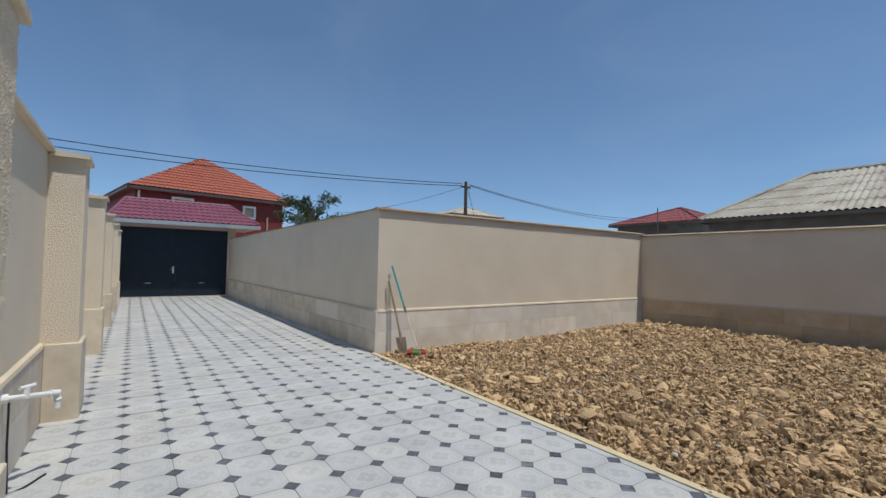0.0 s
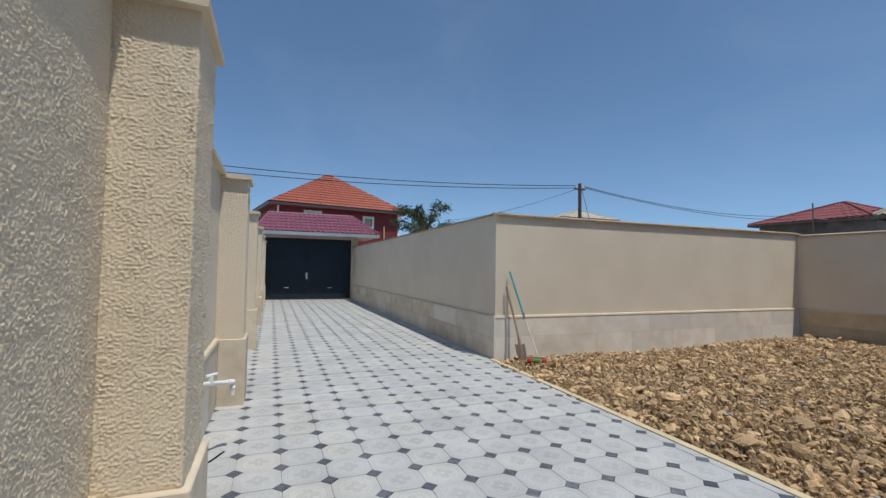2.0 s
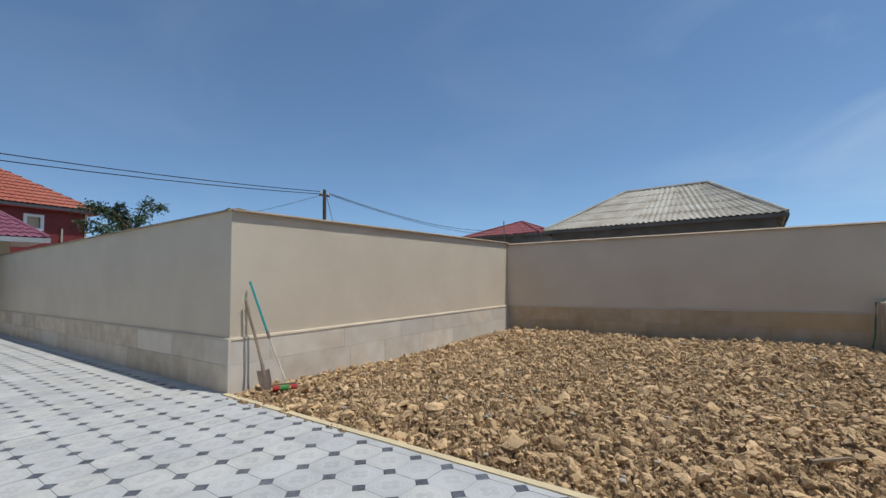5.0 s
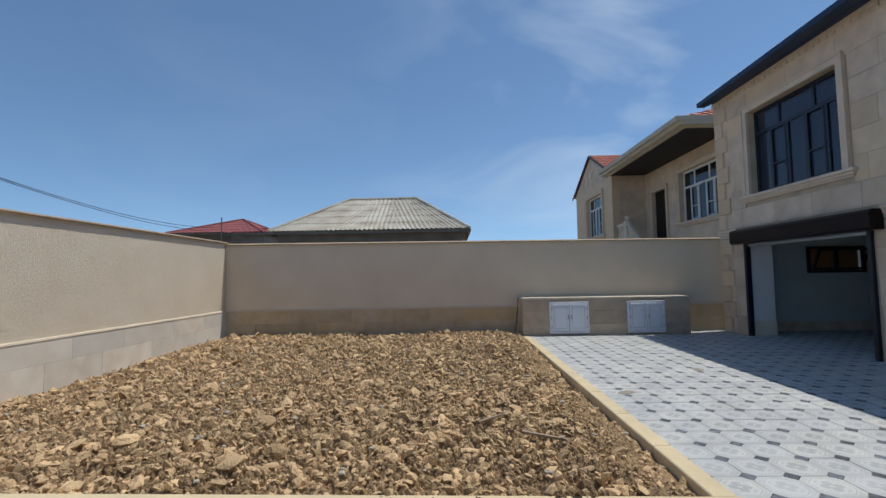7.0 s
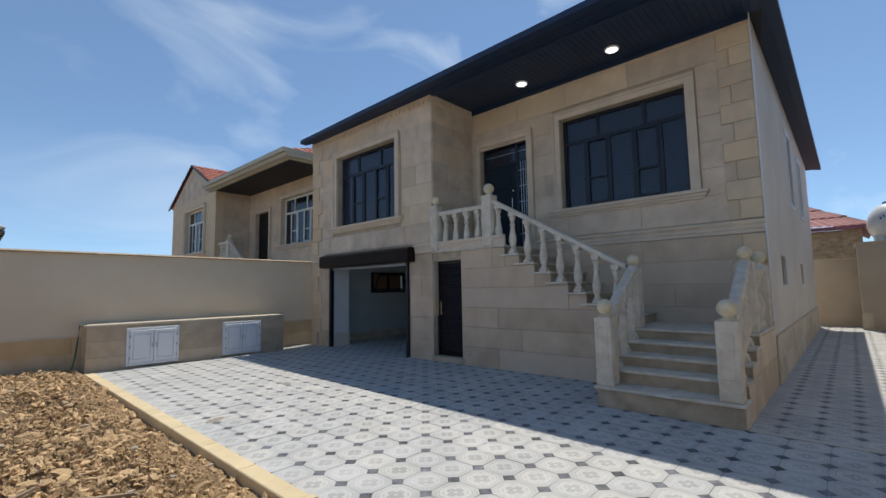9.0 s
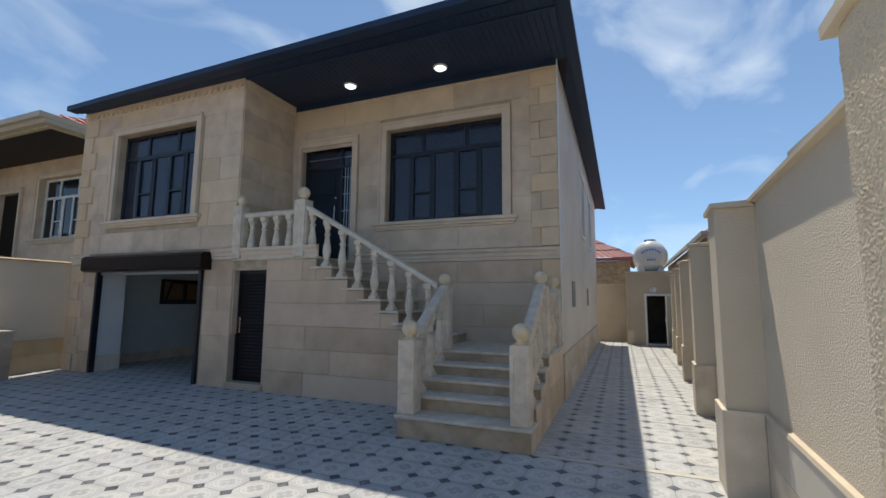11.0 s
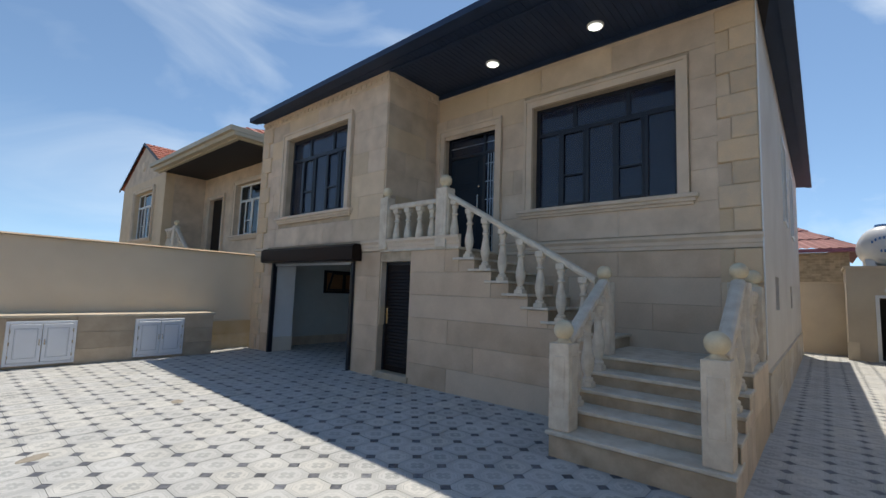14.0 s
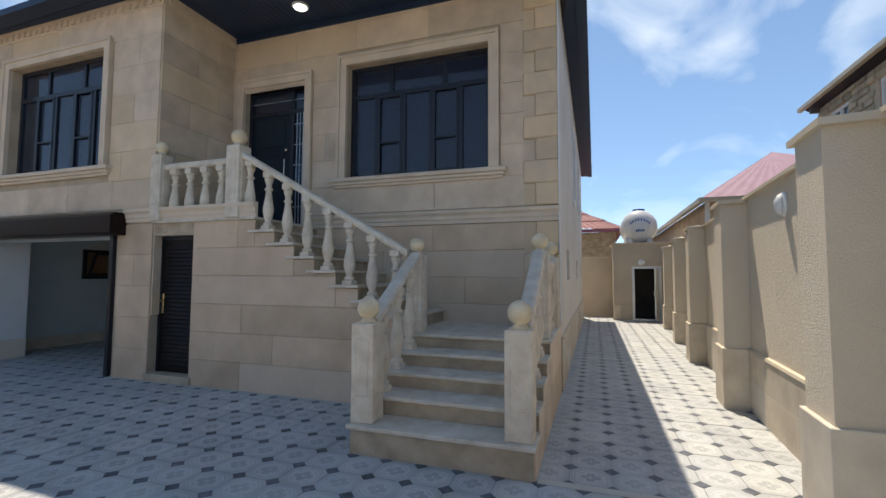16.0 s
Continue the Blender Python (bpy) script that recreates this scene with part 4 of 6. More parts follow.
# the stair's outer wall under the upper flight, stepping up
outer = part("stair_wall", box(B(), FX, FX + 0.2, 4.72, 5.07, -0.2, 0.83), MORTAR, st, "coursed limestone wall below the upper flight")
BASE[outer] = BASE[st]
for k, (c, d) in enumerate(zip(courses(-0.02, 2.2, 0.37), courses(-0.02, 2.2, 0.37)[1:])):
    ystart = 4.74
    for yy, zz in UP:
        if zz - 0.04 < d - 0.02:
            ystart = yy + 0.30
    ylast = 7.955
    pieces = []
    if c > 0.8:
        # stepped ends: split each course in the steps it meets
        lo = [(max(yy, 4.74), zz - 0.04) for yy, zz in UP]
        for i, (yy, zz) in enumerate(lo):
            nx = lo[i + 1][0] if i < 7 else 7.2
            if zz > c + 0.02:
                pieces.append((yy, nx, min(zz, d)))
        merged = []
        for a, b, t in pieces:
            if merged and abs(merged[-1][2] - t) < 1e-6:
                merged[-1] = (merged[-1][0], b, t)
            else:
                merged.append((a, b, t))
        merged.append((7.2, 7.955, min(d, 2.2)) if not merged or abs(merged[-1][2] - d) > 1e-6 else None)
        if merged[-1] is None:
            merged.pop()
            merged[-1] = (merged[-1][0], 7.955, d)
    else:
        merged = [(4.74, 7.1 - 0.5 * (k % 2), d), (7.1 - 0.5 * (k % 2), 7.955, d)]
    for a, b, t in merged:
        part("stone_block", block(B(), "x", FX, -1, a, b, c, t, 0.02, 0.004), STONE_LOW, outer)
# side towards the passage: solid coursed wall with stepped top
so = part("stair_side_wall", box(B(), 6.06, RX - 0.02, SB, SB + 0.01, -0.1, 0.2), MORTAR, st)
BASE[so] = BASE[st]
xs = [6.05] + [x for x, _ in NOSE] + [RX + 0.0]
tops = [0.205] + [z - 0.04 for _, z in NOSE]
for a, b, t in zip(xs, xs[1:], tops):
    c = -0.02
    while c < t - 0.02:
        d = min(c + 0.43, t)
        part("stone_block", block(B(), "y", SB, -1, a, b, c, d, 0.012), STONE, so)
        c = d


BAL_PROF = [(0.066, 0.0), (0.066, 0.05), (0.054, 0.055), (0.060, 0.065), (0.058, 0.08), (0.038, 0.09), (0.040, 0.11), (0.056, 0.15), (0.068, 0.205), (0.069, 0.245), (0.060, 0.30), (0.046, 0.37), (0.037, 0.43),
            (0.036, 0.455), (0.052, 0.465), (0.054, 0.48), (0.038, 0.49), (0.034, 0.51), (0.040, 0.545), (0.054, 0.57), (0.058, 0.59), (0.046, 0.60), (0.062, 0.61), (0.062, 0.66)]


def baluster(x, y, z, s, h=0.66):
    bm = lathe(B(), [(r, q * h / 0.66) for r, q in BAL_PROF], (x, y, z), 12)
    w = 0.064
    box(bm, x - w, x + w, y - w, y + w, z, z + 0.05, 0.004)
    box(bm, x - w * 0.9, x + w * 0.9, y - w * 0.9, y + w * 0.9, z + h - 0.05, z + h + 0.02, 0.004)
    return part("baluster", bm, BALU, s, smooth=False)


def newel(x, y, z, h, s, w=0.095, label="square stone newel with a ball on top"):
    bm = B()
    box(bm, x - w, x + w, y - w, y + w, z, z + h, 0.008)
    box(bm, x - w * 0.62, x + w * 0.62, y - w - 0.008, y + w + 0.008, z + 0.22, z + h - 0.12, 0.01)
    box(bm, x - w - 0.008, x + w + 0.008, y - w * 0.62, y + w * 0.62, z + 0.22, z + h - 0.12, 0.01)
    n = part("newel", bm, BALU, s, label)
    r = w * 0.92
    prof = [(w * 0.9, 0), (w * 0.55, 0.02), (w * 0.5, 0.035)] + [(r * math.cos(a), 0.035 + r * 0.93 + r * math.sin(a)) for a in np.linspace(-1.1, 1.45, 9)]
    part("ball", lathe(B(), prof, (x, y, z + h), 18), BALL, n, "cream stone ball", smooth=True)
    return n


def rail(a, b, s, w=0.055, h=0.09):
    a, b = Vector(a), Vector(b)
    bm = B()
    d = (b - a).normalized()
    n = Vector((-d.y, d.x, 0)).normalized()
    prof = [(-w, 0), (w, 0), (w * 1.25, h * 0.35), (w * 1.1, h * 0.8), (w * 0.6, h), (-w * 0.6, h), (-w * 1.1, h * 0.8), (-w * 1.25, h * 0.35)]
    lo = [bm.verts.new(a + n * p + Vector((0, 0, q))) for p, q in prof]
    hi = [bm.verts.new(b + n * p + Vector((0, 0, q))) for p, q in prof]
    bm.faces.new(lo)
    bm.faces.new(hi[::-1])
    for i in range(len(prof)):
        j = (i + 1) % len(prof)
        bm.faces.new((lo[i], hi[i], hi[j], lo[j]))
    return part("handrail", bm, BALU, s)


RXL = 7.35
# left rail of the front flight
newel(6.17, 4.65, 0.24, 0.825, st, 0.105)
newel(7.46, 4.73, 0.84, 0.87, st)
rail((6.24, 4.66, 1.01), (7.38, 4.72, 1.65), st)
for x, z in ((6.50, 0.405), (6.81, 0.55), (7.12, 0.695)):
    baluster(x, 4.67, z, st, 1.01 + 0.56 * (x - 6.24) - z + 0.005)
# right rail
newel(6.17, 3.34, 0.24, 0.825, st, 0.105)
newel(7.42, 3.33, 0.84, 0.88, st)
rail((6.25, 3.33, 1.01), (7.34, 3.33, 1.66), st)
for x, z in ((6.50, 0.405), (6.81, 0.55), (7.12, 0.695)):
    baluster(x, 3.33, z, st, 1.01 + 0.56 * (x - 6.25) - z + 0.005)
newel(8.52, 3.32, 0.84, 0.87, st)
rail((7.5, 3.33, 1.57), (8.44, 3.33, 1.57), st)
for i in range(5):
    baluster(7.63 + 0.17 * i, 3.33, 0.84, st, 0.72)
# upper flight and balcony
newel(RXL, 7.27, 2.226, 0.96, st, 0.11)
newel(RXL - 0.03, 8.62, 2.226, 0.94, st)
rail((RXL + 0.04, 4.80, 1.68), (RXL, 7.2, 3.03), st)
rail((RXL, 7.36, 2.95), (RXL, 8.54, 2.95), st)
for i, (y, z) in enumerate(UP):
    yb = y + 0.15
    baluster(RXL + 0.01, yb, z, st, 1.745 + 0.571 * (yb - 4.95) - z)
for i in range(4):
    baluster(RXL, 7.545 + 0.278 * i, 2.226, st, 0.70)

# ---- gate and canopy ----
gate = thing("driveway_gate", "closed dark navy double metal gate with a steel handle", "gate", at=(GX, 3.6, 0))
for y0, y1 in ((1.82, 3.594), (3.597, 5.37)):
    lf = part("gate_leaf", box(B(), GX - 0.04, GX, y0, y1, 0.03, 2.62, 0.004), GATE, gate)
    f = B()
    box(f, GX, GX + 0.025, y0, y0 + 0.06, 0.03, 2.62)
    box(f, GX, GX + 0.025, y1 - 0.06, y1, 0.03, 2.62)
    box(f, GX, GX + 0.025, y0 + 0.06, y1 - 0.06, 0.5, 0.56)
    box(f, GX, GX + 0.025, y0 + 0.06, y1 - 0.06, 0.03, 0.09)
    part("leaf_frame", f, GATE, lf)
    part("lower_sheet", box(B(), GX + 0.001, GX + 0.01, y0 + 0.06, y1 - 0.06, 0.09, 0.5), GATE, lf)
    part("latch", box(B(), GX + 0.02, GX + 0.05, (y0 + y1) / 2 - 0.1, (y0 + y1) / 2 + 0.1, 0.52, 0.54), CHROME, lf)
h = B()
box(h, GX + 0.025, GX + 0.035, 3.48, 3.54, 0.9, 1.16)
tube(h, [(GX + 0.035, 3.51, 1.06), (GX + 0.09, 3.51, 1.06), (GX + 0.09, 3.40, 1.06)], 0.012)
part("gate_handle", h, CHROME, gate, "steel lever handle on a plate")
part("gate_pier", box(B(), GX - 0.25, GX + 0.05, 1.4, 1.815, -0.2, 2.725), PLASTER_FLAT, None, "plastered gate pier", kind="structure")
part("gate_pier", box(B(), GX - 0.25, GX + 0.05, 5.375, 5.66, -0.2, 2.725), PLASTER_FLAT, None, "plastered gate pier", kind="structure")


def sheet(bm, p0, p1, q1, q0, nu, nv, amp, step, waves):
    """Profiled roofing between the bottom edge p0-p1 and the top edge q0-q1."""
    p0, p1, q0, q1 = map(Vector, (p0, p1, q0, q1))
    nrm = (p1 - p0).cross(q0 - p0)
    if nrm.length < 1e-6:
        nrm = (p1 - p0).cross(q1 - p0)
    nrm.normalize()
    if nrm.z < 0:
        nrm = -nrm
    width = (p1 - p0).length
    along = (p1 - p0).normalized()
    rows = []
    for j in range(nv * 2 + 1):
        v = (j // 2 + (j % 2) * 0.999) / nv if j < nv * 2 else 1.0
        lift = step * (1 - (j % 2)) if j < nv * 2 else 0
        a, b = p0.lerp(q0, v), p1.lerp(q1, v)
        row = []
        for i in range(nu + 1):
            p = a.lerp(b, i / nu)
            ph = (p - p0).dot(along) / width * waves * 2 * math.pi
            row.append(bm.verts.new(p + nrm * (amp * math.sin(ph) + lift)))
        rows.append(row)
    for r, t in zip(rows, rows[1:]):
        for i in range(nu):
            bm.faces.new((r[i], r[i + 1], t[i + 1], t[i]))
    return bm


can = thing("gate_canopy", "wine-red metal-tile canopy over the gate with a pale gutter", "canopy", at=(-18.0, 3.9, 2.7))
y0, y1 = 1.42, 6.42
XE, XR, ZE, ZR = -17.45, -18.9, 2.86, 3.72
part("front_slope", sheet(B(), (XE, y0, ZE), (XE, y1, ZE), (XR, y1 - 0.95, ZR), (XR, y0 + 0.55, ZR), 150, 6, 0.022, 0.03, 25), ROOF_WINE, can, smooth=False)
part("left_slope", sheet(B(), (XE - 2.8, y0, ZE), (XE, y0, ZE), (XR, y0 + 0.55, ZR), (XR - 0.2, y0 + 0.55, ZR), 30, 5, 0.02, 0.03, 10), ROOF_WINE, can)
part("right_slope", sheet(B(), (XE, y1, ZE), (XE - 2.8, y1, ZE), (XR - 0.2, y1 - 0.95, ZR), (XR, y1 - 0.95, ZR), 30, 5, 0.02, 0.03, 10), ROOF_WINE, can)
part("back_slope", sheet(B(), (XE - 2.8, y1, ZE), (XE - 2.8, y0, ZE), (XR - 0.2, y0 + 0.55, ZR), (XR - 0.2, y1 - 0.95, ZR), 60, 5, 0.02, 0.03, 25), ROOF_WINE, can)
part("ridge_cap", tube(B(), [(XR - 0.05, y0 + 0.5, ZR + 0.02), (XR - 0.05, y1 - 0.9, ZR + 0.02)], 0.06, 8), ROOF_WINE, can)
part("hip_cap", tube(B(), [(XR - 0.05, y0 + 0.5, ZR + 0.02), (XE, y0, ZE + 0.03)], 0.05, 8), ROOF_WINE, can)
part("hip_cap", tube(B(), [(XR - 0.05, y1 - 0.9, ZR + 0.02), (XE, y1, ZE + 0.03)], 0.05, 8), ROOF_WINE, can)
g = B()
prism(g, [(XE - 0.02, ZE - 0.16), (XE + 0.08, ZE - 0.16), (XE + 0.13, ZE - 0.02), (XE - 0.02, ZE - 0.02)], "y", y0 - 0.02, y1 + 0.02)
part("gutter", g, GUTTER_PALE, can, "pale blue-grey metal gutter")
part("soffit", box(B(), XE - 2.75, XE - 0.02, y0 + 0.03, y1 - 0.03, ZE - 0.14, ZE - 0.08), GUTTER, can)

# ---- counter with cabinets ----
bx = thing("outdoor_counter", "low stone-clad counter with two white double-door cabinets against the back wall", "counter", at=(2.29, 12.87, 0))
b = B()
wall_cells(b, "y", 12.89, 12.99, 2.31, 6.2, -0.2, 0.84, [(2.98, 3.81, 0.09, 0.76), (4.78, 5.57, 0.09, 0.76)])
part("front_wall", b, MORTAR, bx)
part("end_wall", box(B(), 2.31, 2.41, 12.99, 13.6, -0.2, 0.84), PLASTER_FLAT, bx)
part("end_wall", box(B(), 6.1, 6.2, 12.99, 13.6, -0.2, 0.84), PLASTER_FLAT, bx)
part("back_panel", box(B(), 2.41, 6.1, 13.2, 13.3, -0.2, 0.84), PLASTER_FLAT, bx)
part("worktop", box(B(), 2.27, 6.24, 12.86, 13.62, 0.84, 0.885, 0.006), PLINTH, bx, "pale stone top slab")
rnd = random.Random(3)
for k, (c, d) in enumerate(((-0.02, 0.27), (0.27, 0.57), (0.57, 0.838))):
    for a, e in ((2.31, 2.94), (3.85, 4.74), (5.61, 6.2)):
        part("stone_block", block(B(), "y", 12.89, -1, a, e, c, d, 0.02, 0.003), COUNTER_STONE, bx)
for x0, x1 in ((2.935, 3.855), (4.745, 5.615)):
    cb = thing("cabinet_doors", "closed white double cabinet doors with raised panels", "cabinet doors", "counter cabinets", at=(x0, 12.86, 0.05))
    f = B()
    box(f, x0, x0 + 0.045, 12.84, 12.9, 0.05, 0.785, 0.004)
    box(f, x1 - 0.045, x1, 12.84, 12.9, 0.05, 0.785, 0.004)
    box(f, x0 + 0.045, x1 - 0.045, 12.84, 12.9, 0.74, 0.785, 0.004)
    box(f, x0 + 0.045, x1 - 0.045, 12.84, 12.9, 0.05, 0.095, 0.004)
    part("door_frame", f, CABINET, cb)
    xm = (x0 + x1) / 2
    for a, e in ((x0 + 0.05, xm - 0.004), (xm + 0.004, x1 - 0.05)):
        lf = part("door", box(B(), a, e, 12.825, 12.86, 0.1, 0.735, 0.005), CABINET, cb)
        pn = B()
        box(pn, a + 0.07, e - 0.07, 12.816, 12.826, 0.19, 0.645, 0.006)
        part("raised_panel", pn, CABINET, lf)
        g = B()
        for q in ((a + 0.055, a + 0.062, 0.17, 0.665), (e - 0.062, e - 0.055, 0.17, 0.665), (a + 0.055, e - 0.055, 0.17, 0.177), (a + 0.055, e - 0.055, 0.658, 0.665)):
            box(g, q[0], q[1], 12.822, 12.826, q[2], q[3])
        part("moulding", g, GUTTER, lf)
        s = a + 0.012 if a < xm - 0.1 and e < xm else e - 0.012
        hx = e - 0.03 if e < xm else a + 0.03
        part("handle", tube(B(), [(hx, 12.80, 0.38), (hx, 12.80, 0.48)], 0.008), CHROME, lf)
        for z in (0.2, 0.42, 0.62):
            part("hinge", tube(B(), [((a if e < xm else e), 12.82, z - 0.03), ((a if e < xm else e), 12.82, z + 0.03)], 0.009), CHROME, lf)
hose = thing("garden_hose", "thin dark green hose hanging over the end of the counter", "hose", at=(2.2, 12.9, 0))
part("hose_line", tube(B(), [(2.33, 13.0, 0.9), (2.22, 12.95, 0.88), (2.2, 12.94, 0.6), (2.17, 12.9, 0.3), (2.12, 12.85, 0.1)], 0.014), HOSE, hose)

# ---- tools by the wall ----
sh = thing("shovel", "worn shovel with crooked wooden handle leaning on the wall", "shovel", at=(-4.42, 5.72, 0.05))
part("shaft", tube(B(), [(-4.755, 5.625, 1.15), (-4.71, 5.65, 0.96), (-4.62, 5.69, 0.66), (-4.52, 5.70, 0.41), (-4.47, 5.71, 0.26)], 0.017, 8), WOOD, sh)
bl = B()
grid = [[bl.verts.new((-4.48 + 0.11 * v + 0.015 * math.cos(3 * u), 5.715 + 0.088 * u * (1 - 0.75 * max(0, v - 0.55)), 0.27 - 0.27 * v + 0.01 * u * u)) for u in np.linspace(-1, 1, 7)] for v in np.linspace(0, 1, 6)]
for r, t in zip(grid, grid[1:]):
    for i in range(6):
        bl.faces.new((r[i], r[i + 1], t[i + 1], t[i]))
bmesh.ops.solidify(bl, geom=bl.faces[:], thickness=0.004)
part("blade", bl, STEEL_OLD, sh)
part("socket", tube(B(), [(-4.50, 5.705, 0.36), (-4.465, 5.712, 0.22)], 0.023, 8), STEEL_OLD, sh)
br = thing("broom", "teal-handled broom with red and green bristles leaning on the wall", "broom", at=(-4.2, 5.9, 0.05))
part("shaft", tube(B(), [(-4.755, 5.68, 1.39), (-4.50, 5.785, 0.72)], 0.015, 8), TEAL, br, "teal painted upper shaft")
part("lower_shaft", tube(B(), [(-4.50, 5.785, 0.72), (-4.27, 5.885, 0.15)], 0.012, 8), BALU, br, "bare pale lower shaft")
part("grip_tape", tube(B(), [(-4.51, 5.782, 0.75), (-4.48, 5.794, 0.66)], 0.02, 8), STEEL_OLD, br)
hd = B()
d = Vector((0.20, 0.30, 0)).normalized()
c0 = Vector((-4.20, 5.83, 0.095))
beam(hd, c0 - d * 0.135, c0 + d * 0.135, 0.028, 0.04)
part("head", hd, WOOD, br)
for k, (m_, o) in enumerate(((RED_BRISTLE, -0.14), (GREEN_BRISTLE, -0.05), (RED_BRISTLE, 0.055))):
    q = B()
    a, e = c0 + d * o, c0 + d * (o + (0.09 if k != 1 else 0.105))
    tube(q, [a + Vector((0.03, -0.02, -0.02)), e + Vector((0.03, -0.02, -0.02))], 0.037, 9)
    part("bristles", q, m_, br)

# ---- tap, wall lamp, drains ----
tp = thing("wall_tap", "white plastic pipe tap sticking out of the plinth", "tap", at=(-2.2, 1.65, 0.45))
part("pipe", tube(B(), [(-2.06, 1.60, 0.575), (-2.08, 1.66, 0.573), (-2.25, 1.82, 0.535)], 0.016, 10), PVC, tp)
part("elbow", tube(B(), [(-2.235, 1.805, 0.538), (-2.27, 1.84, 0.53), (-2.275, 1.842, 0.49)], 0.024, 10), PVC, tp)
part("spout", tube(B(), [(-2.275, 1.842, 0.51), (-2.275, 1.842, 0.43)], 0.017, 10), PVC, tp)
part("valve_body", tube(B(), [(-2.13, 1.705, 0.55), (-2.13, 1.705, 0.615)], 0.02, 10), PVC, tp)
part("valve_lever", tube(B(), [(-2.10, 1.68, 0.62), (-2.17, 1.74, 0.62)], 0.012, 8), PVC, tp)
part("flange", tube(B(), [(-2.055, 1.60, 0.577), (-2.065, 1.635, 0.575)], 0.028, 10), PVC, tp)
hs = thing("thin_cable", "thin dark cable running down the plinth", "cable", at=(-1.98, 1.66, 0))
part("cable_line", tube(B(), [(-2.07, 1.64, 0.55), (-2.07, 1.64, 0.3), (-2.07, 1.65, 0.01), (-2.12, 1.72, 0.008), (-2.28, 1.80, 0.008)], 0.006, 6), CABLE, hs)


def bulkhead(x, y, z, nx, ny, ry=0.085, rz=0.125, name="wall_lamp"):
    t = thing(name, "white oval bulkhead lamp on the plastered wall", "wall lamp", "bulkhead lamps", at=(x, y, z))
    for nm, prof, mt in (("base", [(1.0, 0.0), (1.0, 0.02), (0.9, 0.03)], WHITE), ("diffuser", [(0.86, 0.03), (0.75, 0.055), (0.45, 0.075), (0.1, 0.08)], PVC)):
        bm = lathe(B(), prof, (0, 0, 0), 20)
        for q in bm.verts:
            u, w, dpt = q.co.x * ry, q.co.y * rz, q.co.z
            q.co = (x + nx * dpt - ny * u, y + ny * dpt + nx * u, z + w)
        part(nm, bm, mt, t, smooth=True)


bulkhead(7.3, 1.212, 2.11, 0.058, 1.0, 0.075, 0.11)
SMEAR = material("dried_cement", (0.34, 0.31, 0.26), 0.95, var=0.12, scale=12, fine=80, bump=0.5, tint=(0.24, 0.21, 0.17))
for x, y, ang, size in ((2.75, 7.81, 25, 1.0), (4.25, 9.03, 70, 0.9)):
    sm = thing("cement_smear", "thin grey-brown smear of dried cement on the paving tiles", "cement smear", "cement smears", at=(x, y, 0), rot=ang)
    bm = B()
    rings_ = []
    for scale_, z in ((1.0, -0.002), (0.93, 0.003), (0.55, 0.0065)):
        rim_ = random.Random(ang)
        rings_.append([bm.verts.new((0.135 * size * scale_ * math.cos(k * 0.3491) * rim_.uniform(0.62, 1.12), 0.085 * size * scale_ * math.sin(k * 0.3491) * rim_.uniform(0.6, 1.15), z)) for k in range(18)])
    for ra, rb in zip(rings_, rings_[1:]):
        for k in range(18):
            bm.faces.new((ra[k], ra[(k + 1) % 18], rb[(k + 1) % 18], rb[k]))
    bm.faces.new(rings_[-1])
    part("smear", bm, SMEAR, sm)

# ---- neighbour's house to the north ----
nb = thing("neighbour_house", "neighbouring pale limestone house with gable, white-framed windows and red tile roof", "house")
nbw = part("bay_wall", wall_cells(B(), "x", FX, FX + 0.3, 20.6, 25.8, -0.25, 5.46, [(21.75, 23.95, 3.15, 5.0)]), STONE, nb)
part("gable", prism(B(), [(20.5, 5.46), (25.9, 5.46), (23.25, 6.95)], "x", FX, FX + 0.3), STONE, nb, "stone gable")
part("gable_ornament", lathe(B(), [(0.0, 0), (0.22, 0.0), (0.16, 0.05), (0.02, 0.06)], (0, 0, 0), 16), STONE_CARVED, nb)
bpy.context.scene.collection.objects[-1].matrix_basis = pose(FX - 0.001, 23.25, 6.1, 0, -90, 0)
part("bay_side_wall", box(B(), FX + 0.3, RX, 20.6, 20.85, -0.25, 5.6), STONE, nb)
part("recess_wall", wall_cells(B(), "x", RX, RX + 0.3, 14.9, 20.85, -0.25, 5.7, [(18.84, 19.95, 2.23, 4.6), (15.6, 17.85, 3.15, 4.9)]), STONE, nb)
part("balcony_slab", box(B(), FX - 0.05, RX, 18.2, 20.6, 1.95, 2.2), STONE_CARVED, nb)
part("far_wall", box(B(), FX + 0.3, 17, 25.5, 25.8, -0.25, 5.6), STONE, nb)
part("near_wall", box(B(), RX + 0.3, 17, 14.9, 15.2, -0.25, 5.6), STONE, nb)
part("back_wall", box(B(), 16.7, 17, 15.2, 25.5, -0.25, 5.6), STONE, nb)
part("floor_slab", box(B(), RX + 0.3, 16.7, 15.2, 25.5, 2.0, 2.2), INTERIOR, nb)
surround(nb, FX, 21.75, 23.95, 3.15, 5.0)
surround(nb, RX, 15.6, 17.85, 3.15, 4.9)
surround(nb, RX, 18.84, 19.95, 2.23, 4.6, 0.13, sill=False)
window(nb, FX + 0.12, 21.75, 23.95, 3.15, 5.0, (0, 0.2, 0.4, 0.6, 0.8, 1), 4.45, (1, 3), WHITE, label="white-framed window with tinted panes", pane=PANE_DARK)
window(nb, RX + 0.12, 15.6, 17.85, 3.15, 4.9, (0, 0.2, 0.4, 0.6, 0.8, 1), 4.35, (1, 3), WHITE, label="white-framed window with tinted panes", pane=PANE_DARK)
nd = thing("front_door", "closed dark brown door", parent=nb)
